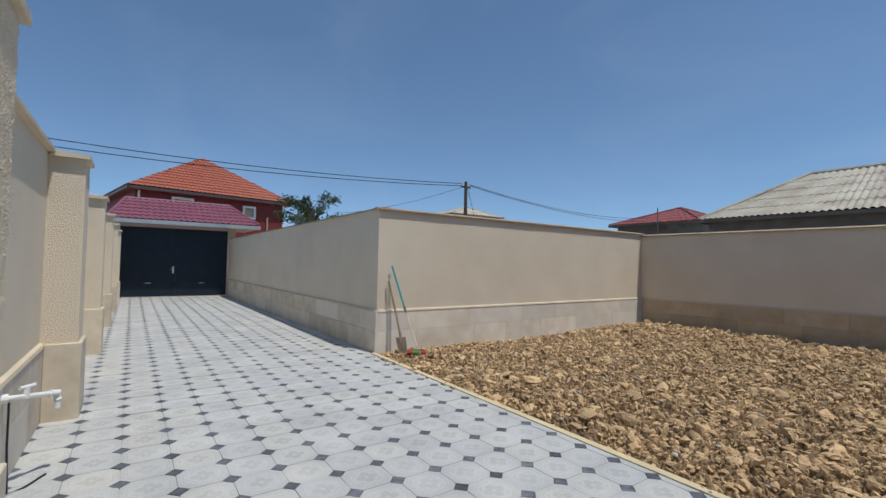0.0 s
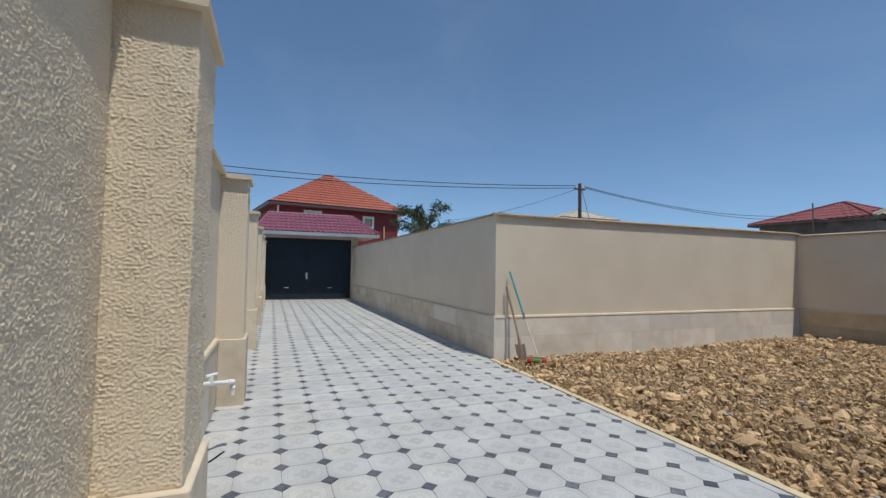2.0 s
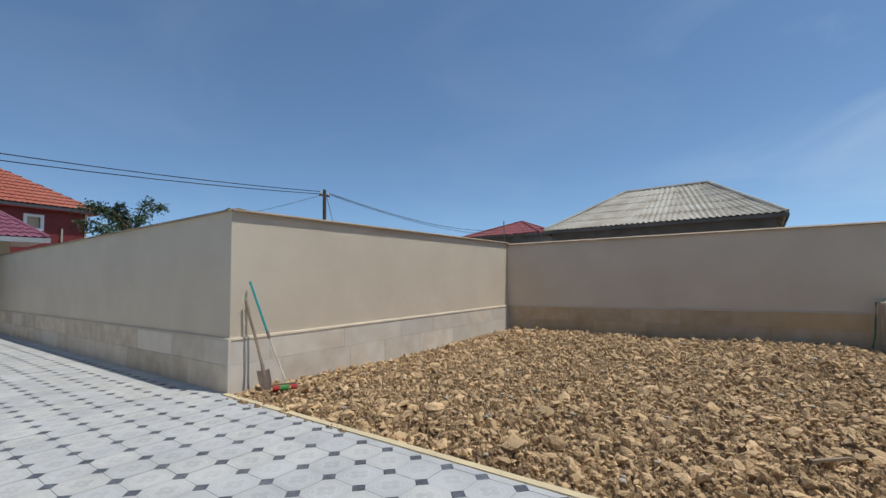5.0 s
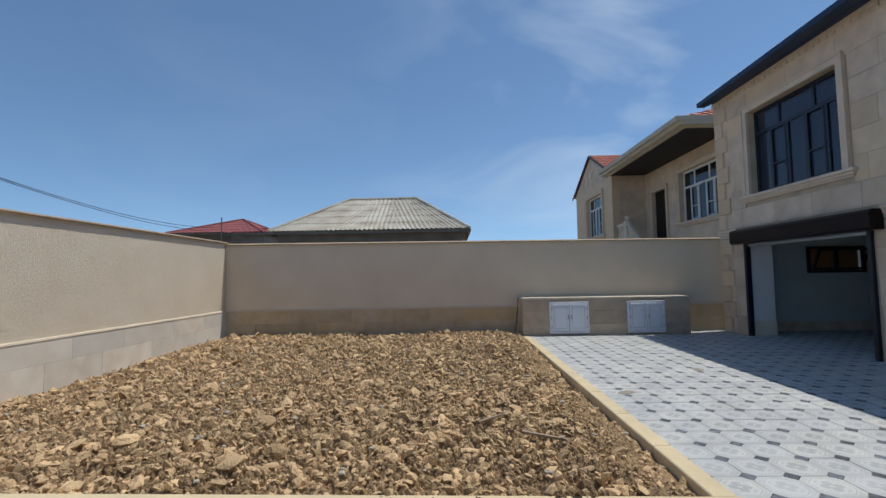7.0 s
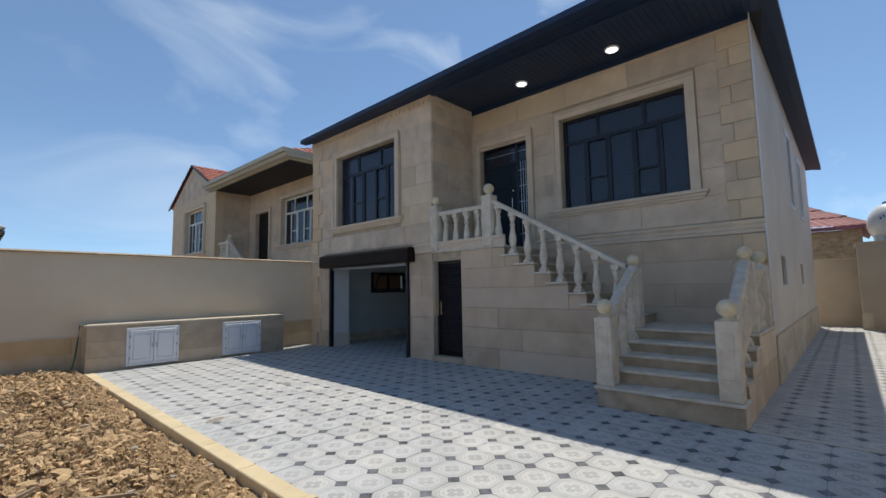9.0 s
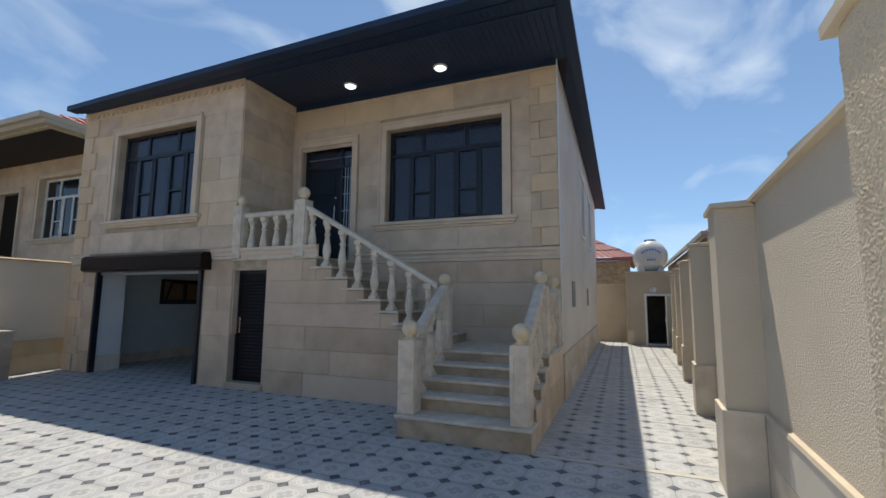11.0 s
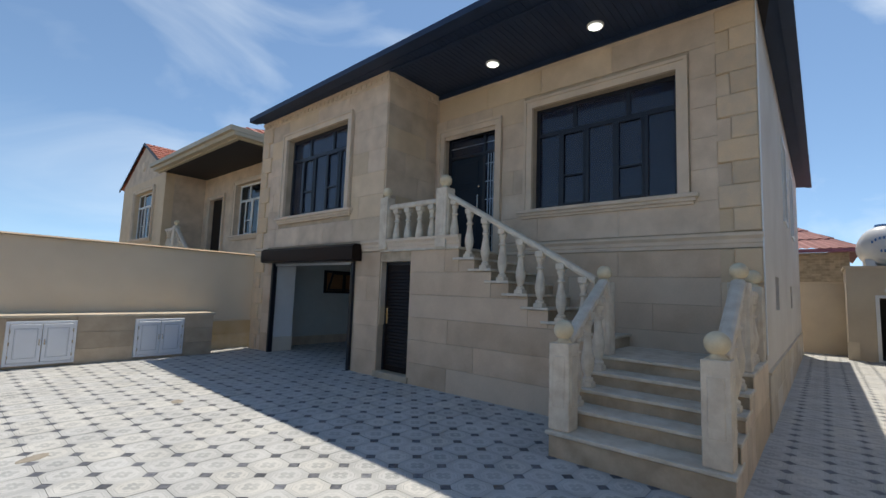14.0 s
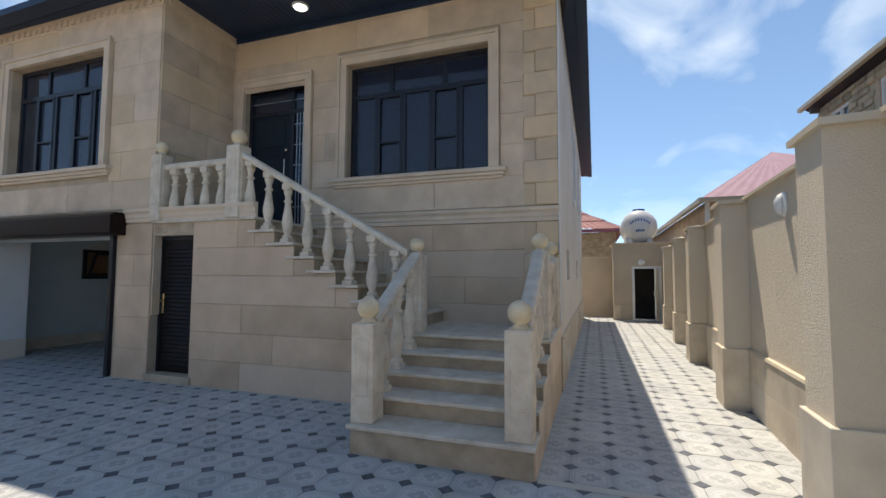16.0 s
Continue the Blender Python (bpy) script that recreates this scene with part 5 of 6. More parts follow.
part("door_leaf", box(B(), RX + 0.1, RX + 0.16, 18.84, 19.95, 2.23, 4.6), DOORBROWN, nd)
part("door_handle", box(B(), RX + 0.06, RX + 0.1, 18.95, 18.99, 3.1, 3.3), CHROME, nd)
for k in range(9):
    y = 20.2 - 0.2 * k
    z = 2.57 if y > 19.5 else 2.57 - 0.65 * (19.5 - y)
    baluster(FX + 0.12, y, z, nb, 0.74)
newel(FX + 0.12, 19.45, 2.5, 0.94, nb)
rail((FX + 0.12, 20.38, 3.31), (FX + 0.12, 19.53, 3.31), nb)
rail((FX + 0.12, 19.38, 3.31), (FX + 0.12, 18.0, 2.34), nb)
part("soffit", box(B(), 7.0, RX + 0.3, 14.3, 20.55, 5.46, 5.49), ROOF_BLACK, nb, "dark boarded soffit")
e = B()
beam(e, (6.98, 14.25, 5.42), (6.98, 20.6, 5.42), 0.2, -0.06)
beam(e, (12.0, 14.25, 5.42), (6.98, 14.25, 5.42), 0.2, -0.06)
part("fascia", e, GUTTER_BEIGE, nb)
e = B()
beam(e, (6.85, 14.12, 5.5), (6.85, 20.5, 5.5), 0.13, 0.1)
beam(e, (12.0, 14.12, 5.5), (6.85, 14.12, 5.5), 0.13, -0.1)
part("gutter", e, GUTTER_BEIGE, nb, "beige box gutter")
e = B()
box(e, 6.86, 7.0, 14.13, 20.5, 5.40, 5.497)
box(e, 7.0, 12.0, 14.13, 14.27, 5.40, 5.497)
box(e, 7.0, 7.10, 14.27, 20.5, 5.36, 5.455)
box(e, 7.10, 12.0, 14.27, 14.37, 5.36, 5.455)
part("eave_cornice", e, GUTTER_BEIGE, nb, "stepped beige eave cornice")
part("main_roof_slope", sheet(B(), (6.98, 20.4, 5.62), (6.98, 14.2, 5.62), (10.8, 17.6, 7.3), (10.8, 22.3, 7.3), 60, 12, 0.02, 0.03, 24), ROOF_RED, nb)
part("south_roof_slope", sheet(B(), (6.98, 14.2, 5.62), (17, 14.2, 5.62), (13.2, 17.6, 7.3), (10.8, 17.6, 7.3), 60, 12, 0.02, 0.03, 40), ROOF_RED, nb)
part("gable_roof_slope", sheet(B(), (12.0, 20.2, 5.46), (7.27, 20.2, 5.46), (7.27, 23.25, 7.05), (12.0, 23.25, 7.05), 60, 10, 0.02, 0.03, 20), ROOF_RED, nb)
part("gable_roof_slope", sheet(B(), (7.27, 26.2, 5.46), (12.0, 26.2, 5.46), (12.0, 23.25, 7.05), (7.27, 23.25, 7.05), 60, 10, 0.02, 0.03, 20), ROOF_RED, nb)
e = B()
beam(e, (7.26, 20.2, 5.38), (7.26, 23.25, 6.98), 0.08, 0.04)
beam(e, (7.26, 23.25, 6.98), (7.26, 26.2, 5.38), 0.08, 0.04)
part("verge_board", e, BROWN, nb)


def corrugated_hip(name, label, x0, x1, y0, y1, ze, rx0, rx1, ry, zr, mat, wmat, zw=-0.25, over=0.3, amp=0.03, pitch=0.22, nv=5, step=0.02, cat="house"):
    t = thing(name, label, cat, at=(x0, y0, -0.25))
    w = B()
    wall_cells(w, "y", y0, y0 + 0.3, x0, x1, -0.25, ze)
    wall_cells(w, "y", y1 - 0.3, y1, x0, x1, -0.25, ze)
    wall_cells(w, "x", x0, x0 + 0.3, y0 + 0.3, y1 - 0.3, -0.25, ze)
    wall_cells(w, "x", x1 - 0.3, x1, y0 + 0.3, y1 - 0.3, -0.25, ze)
    part("wall", w, wmat, t)
    a, b, c, d = x0 - over, x1 + over, y0 - over, y1 + over
    n1, n2 = int((b - a) / pitch), int((d - c) / pitch)
    r0, r1 = (rx0, ry, zr), (rx1, ry, zr)
    part("roof_slope", sheet(B(), (a, c, ze), (b, c, ze), r1, r0, n1 * 5, nv, amp, step, n1), mat, t)
    part("roof_slope", sheet(B(), (b, d, ze), (a, d, ze), r0, r1, n1 * 2, nv, amp, step, n1), mat, t)
    part("roof_slope", sheet(B(), (a, d, ze), (a, c, ze), r0, r0, n2 * 4, nv, amp, step, n2), mat, t)
    part("roof_slope", sheet(B(), (b, c, ze), (b, d, ze), r1, r1, n2 * 4, nv, amp, step, n2), mat, t)
    f = B()
    beam(f, (a, c, ze - 0.16), (b, c, ze - 0.16), 0.13, -0.05)
    beam(f, (b, c, ze - 0.16), (b, d, ze - 0.16), 0.13, -0.05)
    beam(f, (a, d, ze - 0.16), (a, c, ze - 0.16), 0.13, -0.05)
    part("fascia", f, GREYWALL, t)
    cp = B()
    for p, q in (((a, c, ze), r0), ((b, c, ze), r1), ((a, d, ze), r0), ((b, d, ze), r1), (r0, r1)):
        tube(cp, [Vector(p) + Vector((0, 0, 0.03)), Vector(q) + Vector((0, 0, 0.04))], 0.07, 6)
    part("ridge_cap", cp, mat, t)
    return t


corrugated_hip("storage_building", "low grey building with a weathered corrugated fibre-cement hip roof", -7.5, 1.2, 22.8, 29.2, 3.62, -4.78, -1.2, 26.0, 5.64, ASBESTOS, GREYWALL)
corrugated_hip("red_roofed_house", "distant grey house with a dark red hip roof", -20.0, -13.8, 35.0, 43, 4.95, -16.6, -16.3, 38.0, 6.3, ROOF_DULL, GREYWALL, pitch=0.4, over=0.5, amp=0.02)
corrugated_hip("low_annex", "low annex with a dark red roof", -15.6, -13.1, 34.5, 39, 4.85, -15.0, -13.6, 36.5, 5.35, ROOF_DULL, GREYWALL, pitch=0.4, over=0.2, amp=0.02)
corrugated_hip("grey_roofed_house", "distant house with a pale grey hip roof", -50, -44, 35.5, 44, 8.1, -47, -46.9, 40, 9.5, ASBESTOS, GREYWALL, pitch=0.6, over=0.3)
pp = thing("roof_pipe", "thin pipe standing before the red roof", "pipe", at=(-16.0, 34.2, 4.0))
part("pipe", tube(B(), [(-16.2, 34.3, -0.25), (-16.2, 34.3, 6.0)], 0.04, 6), GREYWALL, pp)

# ---- red house behind the gate ----
rh = thing("red_house", "dark red two-storey house with a bright red metal-tile hip roof", "house", at=(-28.07, 2.22, -0.25), rot=10.6)
BASE[rh] = Vector((0, 0, 0))
w = B()
wall_cells(w, "x", -0.3, 0, 0, 8.6, 0, 5.65, [(5.95, 6.5, 4.55, 5.1), (1.9, 2.8, 4.5, 5.2)])
wall_cells(w, "y", 0, 0.3, -8.6, -0.3, 0, 5.65)
wall_cells(w, "y", 8.3, 8.6, -8.6, -0.3, 0, 5.65)
part("wall", w, RED_WALL, rh)
a, b, c, d, ze = -9.2, 0.45, -0.45, 9.05, 5.7
ap = (-4.2, 4.6, 8.75)
for p, q in (((b, c, ze), (b, d, ze)), ((b, d, ze), (a, d, ze)), ((a, d, ze), (a, c, ze)), ((a, c, ze), (b, c, ze))):
    part("roof_slope", sheet(B(), p, q, ap, ap, 120, 14, 0.025, 0.05, 40), ROOF_RED, rh)
e = B()
beam(e, (b, c, ze - 0.16), (b, d, ze - 0.16), 0.14, 0.08)
beam(e, (a, c, ze - 0.16), (b, c, ze - 0.16), 0.14, 0.08)
part("gutter", e, GUTTER_DARK, rh)
part("soffit", box(B(), a, b, c, d, ze - 0.2, ze - 0.17), RED_WALL, rh)
for y0, y1, z0, z1 in ((5.95, 6.5, 4.55, 5.1), (1.9, 2.8, 4.5, 5.2)):
    wd = thing("small_window", "small white-framed window", parent=rh)
    f = B()
    for q in ((y0 - 0.14, y0, z0 - 0.14, z1 + 0.14), (y1, y1 + 0.14, z0 - 0.14, z1 + 0.14), (y0, y1, z1, z1 + 0.14), (y0, y1, z0 - 0.14, z0)):
        box(f, -0.02, 0.06, *q)
    part("window_frame", f, WHITE, wd)
    part("pane", box(B(), -0.1, -0.08, y0, y1, z0, z1), MORTAR, wd, "pane with a pale blind drawn behind it")
part("downpipe", tube(B(), [(0.08, 0.15, 0.0), (0.08, 0.15, 5.5)], 0.06, 8), PVC, rh)
part("downpipe", tube(B(), [(0.08, 8.5, 0.0), (0.08, 8.5, 5.5)], 0.06, 8), PVC, rh)
part("vent_pipe", tube(B(), [(0.1, 7.4, 3.0), (0.1, 7.4, 4.6)], 0.05, 8), GUTTER_BEIGE, rh)

# ---- pole, wires ----
po = thing("utility_pole", "weathered wooden utility pole with a crossbar and insulators", "utility pole", at=(-13.2, 13.74, -0.25))
part("shaft", tube(B(), [(-13.2, 13.74, -0.25), (-13.2, 13.74, 4.98)], 0.09, 10, 0.065), POLE, po)
part("crossbar", box(B(), -13.24, -13.16, 13.5, 13.98, 4.72, 4.78), POLE, po)
for y in (13.55, 13.93):
    part("insulator", lathe(B(), [(0.02, 0), (0.04, 0.02), (0.025, 0.05), (0.04, 0.07), (0.01, 0.1)], (-13.2, y, 4.78), 8), BALU, po)


def wire(a, b, sag, r=0.014):
    a, b = Vector(a), Vector(b)
    t = thing("overhead_wire", "thin black overhead wire slung from the pole", "wire", "overhead wires", at=tuple(a))
    part("wire_line", tube(B(), [a.lerp(b, k / 16) - Vector((0, 0, sag * 4 * (k / 16) * (1 - k / 16))) for k in range(17)], r, 5), CABLE, t)


wire((-13.2, 13.55, 4.88), (-17.6, -8.0, 5.8), 0.5)
wire((-13.2, 13.5, 4.78), (-17.6, -8.0, 5.5), 0.5)
wire((-13.2, 13.93, 4.88), (-15.6, 32.0, 5.0), 0.45)
wire((-13.2, 13.98, 4.82), (-17.0, 34.0, 5.0), 0.4)
wire((-13.2, 13.6, 4.75), (-24.0, 12.0, 4.4), 0.25, 0.008)
wire((-13.2, 13.8, 4.85), (-13.05, 14.2, 3.2), 0.0, 0.01)


# ---- tree ----
def tree(x, y, h, spread, n, seed):
    rnd = random.Random(seed)
    t = thing("tree", "leafy green tree with drooping feathery branches", "tree", at=(x, y, -0.25))
    tr = B()
    tube(tr, [(x, y, -0.25), (x + 0.1, y - 0.05, h * 0.35), (x + 0.05, y + 0.1, h * 0.65)], 0.16, 8, 0.09)
    part("trunk", tr, BARK, t)
    limbs, verts, faces = B(), [], []
    for k in range(16):
        an, up = rnd.uniform(0, 6.28), rnd.uniform(0.25, 1.0)
        start = Vector((x + 0.05, y + 0.1, h * rnd.uniform(0.42, 0.68)))
        reach = spread * rnd.uniform(0.55, 1.15)
        pts = []
        for s in np.linspace(0, 1, 9):
            pts.append(start + Vector((math.cos(an) * reach * s, math.sin(an) * reach * s, (h - start.z) * up * (1.9 * s - 1.15 * s * s))))
        tube(limbs, pts, 0.045, 5, 0.01)
        for i in range(n // 16):
            s = rnd.uniform(0.2, 1.0)
            j = min(int(s * 8), 7)
            p = pts[j].lerp(pts[j + 1], s * 8 - j) + Vector((rnd.gauss(0, 0.14), rnd.gauss(0, 0.14), rnd.gauss(-0.05, 0.13)))
            d = Vector((math.cos(an) + rnd.gauss(0, 0.6), math.sin(an) + rnd.gauss(0, 0.6), rnd.gauss(-0.5, 0.4))).normalized()
            sd = d.cross(Vector((rnd.gauss(0, 1), rnd.gauss(0, 1), rnd.gauss(0, 1)))).normalized() * rnd.uniform(0.025, 0.05)
            ln = rnd.uniform(0.1, 0.2)
            o = len(verts)
            verts += [p - sd * 0.3, p + d * ln * 0.5 + sd, p + d * ln, p + d * ln * 0.5 - sd]
            faces.append((o, o + 1, o + 2, o + 3))
    part("limb", limbs, BARK, t, kind="stuff")
    me = bpy.data.meshes.new("crown")
    me.from_pydata([q - Vector((x, y, -0.25)) for q in verts], [], faces)
    me.materials.append(LEAF)
    ob = new("crown", me)
    ob.parent = t
    ob["kind"] = "stuff"


tree(-23.6, 10.7, 5.9, 2.1, 4200, 5)
tree(-25.5, 14.6, 5.0, 0.8, 1600, 8)

# ---- buildings and things to the south-east ----
bb = thing("brick_building", "rough shell-rock brick building with white windows and dark eaves", "building")
bw = part("wall", wall_cells(B(), "y", -2.4, -2.1, 4.0, 14.8, -0.25, 5.3, [(13.6, 14.35, 4.3, 5.05), (11.4, 12.6, 4.2, 5.05), (8.2, 9.4, 4.2, 5.05)]), MORTAR, bb)
part("end_wall", wall_cells(B(), "x", 14.5, 14.8, -9, -2.4, -0.25, 5.3), BRICK, bb)
part("end_wall", wall_cells(B(), "x", 4.0, 4.3, -9, -2.4, -0.25, 5.3), BRICK, bb)
rnd = random.Random(12)
wins = ((13.6, 14.35), (11.4, 12.6), (8.2, 9.4))
for k in range(17):
    c = 3.1 + k * 0.13
    u = 8.0 - 0.15 * (k % 2)
    while u < 14.8:
        v = min(u + rnd.uniform(0.26, 0.34), 14.8)
        if v - u > 0.05 and not any(h0 - 0.15 < (u + v) / 2 < h1 + 0.15 and 4.2 < c + 0.065 < 5.1 for h0, h1 in wins):
            part("brick", block(B(), "y", -2.1, 1, u + 0.01, v - 0.01, c + 0.01, min(c + 0.13, 5.29) - 0.005, rnd.uniform(0.015, 0.05), 0.012), BRICK, bw)
        u = v
for x0, x1 in wins:
    z0 = 4.3 if x0 > 13 else 4.2
    wd = thing("window", "white-framed window", parent=bb)
    part("window_frame", wall_cells(B(), "y", -2.2, -2.13, x0, x1, z0, 5.05, [(x0 + 0.06, (x0 + x1) / 2 - 0.03, z0 + 0.06, 4.99), ((x0 + x1) / 2 + 0.03, x1 - 0.06, z0 + 0.06, 4.99)]), WHITE, wd)
    part("pane", box(B(), x0 + 0.03, x1 - 0.03, -2.18, -2.17, z0 + 0.03, 5.02), PANE, wd)
e = B()
prism(e, [(-1.9, 5.42), (-2.1, 5.3), (-6, 6.6), (-6, 6.7), (-1.9, 5.5)], "x", 3.8, 15.1)
part("roof_slope", e, ROOF_BLACK, bb)
part("gutter", box(B(), 3.8, 15.15, -1.9, -1.8, 5.36, 5.46, 0.01), GUTTER_BEIGE, bb)
part("bracket", box(B(), 14.7, 14.78, -2.1, -1.9, 5.2, 5.3), GREYWALL, bb)

pk = thing("pink_roofed_building", "beige rendered building with a faded red sheet-metal roof", "building")
w = B()
wall_cells(w, "y", -0.5, -0.2, 16.3, 30, -0.25, 3.6, [(18.0, 18.7, 2.4, 2.9), (21.5, 22.2, 2.4, 2.9)])
wall_cells(w, "x", 16.3, 16.6, -6.5, -0.5, -0.25, 3.6)
part("wall", w, MORTAR, pk)
for x0 in (18.0, 21.5):
    part("window", box(B(), x0, x0 + 0.7, -0.42, -0.38, 2.4, 2.9), FRAME, pk)
sh_ = [(16.0, 0.05, 3.6), (30.3, 0.05, 3.6), (27, -2.4, 5.32), (18.6, -2.4, 5.32)]
part("roof_slope", sheet(B(), *sh_, 360, 1, 0.004, 0.0, 40), ROOF_PINK, pk)
part("roof_slope", sheet(B(), (16.0, -6.6, 3.6), (16.0, 0.05, 3.6), (18.6, -2.4, 5.32), (18.6, -2.4, 5.32), 180, 1, 0.004, 0.0, 20), ROOF_PINK, pk)
part("gutter", box(B(), 15.95, 30.3, 0.02, 0.15, 3.46, 3.58), GUTTER_BEIGE, pk)
part("gutter", box(B(), 15.86, 15.98, -6.6, 0.15, 3.46, 3.58), GUTTER_BEIGE, pk)
part("downpipe", tube(B(), [(16.2, -0.1, 3.5), (16.2, -0.1, 0)], 0.06, 8), WHITE, pk)

pr = thing("pump_room", "small beige plastered outbuilding with an open white door", "outbuilding", at=(19.3, 1.2, 0))
w = B()
wall_cells(w, "x", 19.3, 19.5, 0.1, 2.17, -0.25, 2.6, [(0.72, 1.52, 0.02, 1.78)])
wall_cells(w, "y", 1.97, 2.17, 19.5, 21.3, -0.25, 2.6)
wall_cells(w, "y", 0.1, 0.3, 19.5, 21.3, -0.25, 2.6)
wall_cells(w, "x", 21.1, 21.3, 0.3, 1.97, -0.25, 2.6)
part("wall", w, PLASTER_FLAT, pr)
part("roof_slab", box(B(), 19.25, 21.35, 0.05, 2.22, 2.6, 2.66), COPING, pr)
part("wall_base", box(B(), 19.26, 19.3, 1.95, 2.2, -0.05, 0.5), COPING, pr)
# Dark sheets added over floor and walls so the doorway reads as unlit.
li = B()
box(li, 19.5, 21.1, 0.3, 1.97, -0.02, 0.01)
box(li, 21.07, 21.1, 0.3, 1.97, 0.01, 2.6)
box(li, 19.5, 21.07, 0.3, 0.33, 0.01, 2.6)
box(li, 19.5, 21.07, 1.94, 1.97, 0.01, 2.6)
part("dark_lining", li, GREYWALL, pr, "added dark grey lining that deepens the shade inside the room")
f = B()
for q in ((0.66, 0.74, 0.0, 1.84), (1.5, 1.58, 0.0, 1.84), (0.74, 1.5, 1.76, 1.84), (0.74, 1.5, 0.0, 0.05)):
    box(f, 19.26, 19.34, *q)
part("door_frame", f, WHITE, pr)
dd = B()
hull(dd, [(x, y, z) for z in (0.05, 1.76) for x, y in ((19.26, 0.74), (19.3, 0.74), (18.8, 0.90), (18.84, 0.93))])
part("door", dd, WHITE, pr, "white door leaf standing open")
part("door_handle", box(B(), 18.84, 18.88, 0.90, 0.95, 0.85, 1.0), CHROME, pr)
bulkhead(19.29, 1.27, 1.97, -1.0, 0.0, 0.115, 0.115)
tk = thing("water_tank", "white horizontal water tank with blue markings on the outbuilding roof", "water tank", at=(20.1, 1.27, 2.66))
bm = lathe(B(), [(0.01, 0.0), (0.3, 0.06), (0.5, 0.17), (0.585, 0.32), (0.6, 0.45), (0.585, 0.48), (0.6, 0.51), (0.6, 1.0), (0.585, 1.03), (0.6, 1.06), (0.6, 1.3), (0.5, 1.45), (0.3, 1.55), (0.01, 1.6)], (0, 0, 0), 30)
for q in bm.verts:
    q.co = (19.42 + q.co.z, 1.27 + q.co.x, 3.26 + q.co.y)
part("tank_body", bm, TANK, tk, smooth=True)
part("lid", lathe(B(), [(0.2, 0), (0.22, 0.03), (0.2, 0.07), (0.05, 0.09)], (19.95, 1.27, 3.83), 18), BLUE, tk)
for y in (0.95, 1.59):
    part("cradle", prism(B(), [(y - 0.12, 2.66), (y + 0.12, 2.66), (y + 0.08 + (0.06 if y > 1.3 else -0.02), 2.86), (y - 0.04, 2.86)], "x", 19.6, 20.7), TANK, tk)
PROFILE = [(0.0, 0.0), (0.3, 0.06), (0.5, 0.17), (0.585, 0.32), (0.6, 0.45)]


def on_tank(y, z):
    """Depth of the tank's domed end above a point of its face."""
    q = math.hypot(y - 1.27, z - 3.26)
    for (ra, da), (rb, db) in zip(PROFILE, PROFILE[1:]):
        if q <= rb:
            return 19.42 + da + (db - da) * (q - ra) / (rb - ra)
    return 19.87


for i in range(8):
    an = math.radians(-48 + i * 13.7)
    y, z = 1.27 - 0.40 * math.sin(an), 3.12 + 0.36 * math.cos(an)
    dpt = on_tank(y, z)
    part("marking", box(B(), dpt - 0.02, dpt + 0.05, y - 0.02, y + 0.02, z - 0.035, z + 0.035), BLUE, tk)
for i in range(4):
    y = 1.39 - i * 0.075
    part("marking", box(B(), 19.40, 19.46, y - 0.018, y + 0.018, 3.06, 3.13), BLUE, tk)
bwall = part("wall_east", box(B(), 20.6, 20.8, 1.9, 3.6, -0.25, 2.2), PLASTER_FLAT, None, "smooth yellow-beige wall closing the passage", kind="structure")
part("coping", box(B(), 20.57, 20.83, 1.9, 3.6, 2.2, 2.24), COPING, bwall)
bh = thing("brick_house", "pale brick house with a dark red metal roof behind the passage", "house")
w2 = part("wall", box(B(), 22.5, 22.8, 1.95, 9.0, -0.25, 3.35), MORTAR, bh)
for k in range(13):
    c = 2.15 + k * 0.092
    u = 1.96 - 0.11 * (k % 2)
    while u < 4.4:
        part("brick", block(B(), "x", 22.5, -1, max(u, 1.955) + 0.005, u + 0.24, c + 0.006, c + 0.086, 0.02, 0.004), BRICK, w2)
        u += 0.25
part("side_wall", box(B(), 22.8, 30.0, 1.95, 2.25, -0.25, 3.35), BRICK, bh)
part("eave_board", box(B(), 22.1, 22.3, 1.6, 9.3, 3.34, 3.46), ROOF_WINE, bh)
part("roof_slope", sheet(B(), (22.15, 1.6, 3.46), (22.15, 9.3, 3.46), (25.5, 6.0, 5.5), (25.5, 5.2, 5.5), 120, 5, 0.02, 0.03, 30), ROOF_SALMON, bh)
part("roof_slope", sheet(B(), (30, 1.6, 3.46), (22.15, 1.6, 3.46), (25.5, 5.2, 5.5), (28, 5.2, 5.5), 60, 5, 0.02, 0.03, 30), ROOF_SALMON, bh)

# ---- dug soil ----
rnd = np.random.default_rng(7)
X0, X1, Y0, Y1 = -4.80, 2.31, 5.27, 13.5
nx, ny = 470, 480
gx = np.linspace(X0, X1, nx)
gy = Y0 + (Y1 - Y0) * np.linspace(0, 1, ny) ** 1.35


def height(x, y):
    e = min(x - X0, X1 - x + 0.02, y - Y0 + 0.0205 * (x - 2.3))
    z = -0.045 + 0.055 * min(1.0, max(e, 0) / 0.4) + 0.02 * math.sin(x * 1.3) + 0.015 * math.cos(y * 1.1) + 0.05 * min(1, max(0, (y - 9) / 3))
    z -= 0.05 * max(0.0, 1 - (X1 - x) / 0.55) * min(1.0, max(0.0, (12.6 - y) / 0.8))
    return z + 0.035 * noise.noise(Vector((x * 2.2, y * 2.2, 0))) + 0.03 * noise.noise(Vector((x * 6, y * 6, 3)))


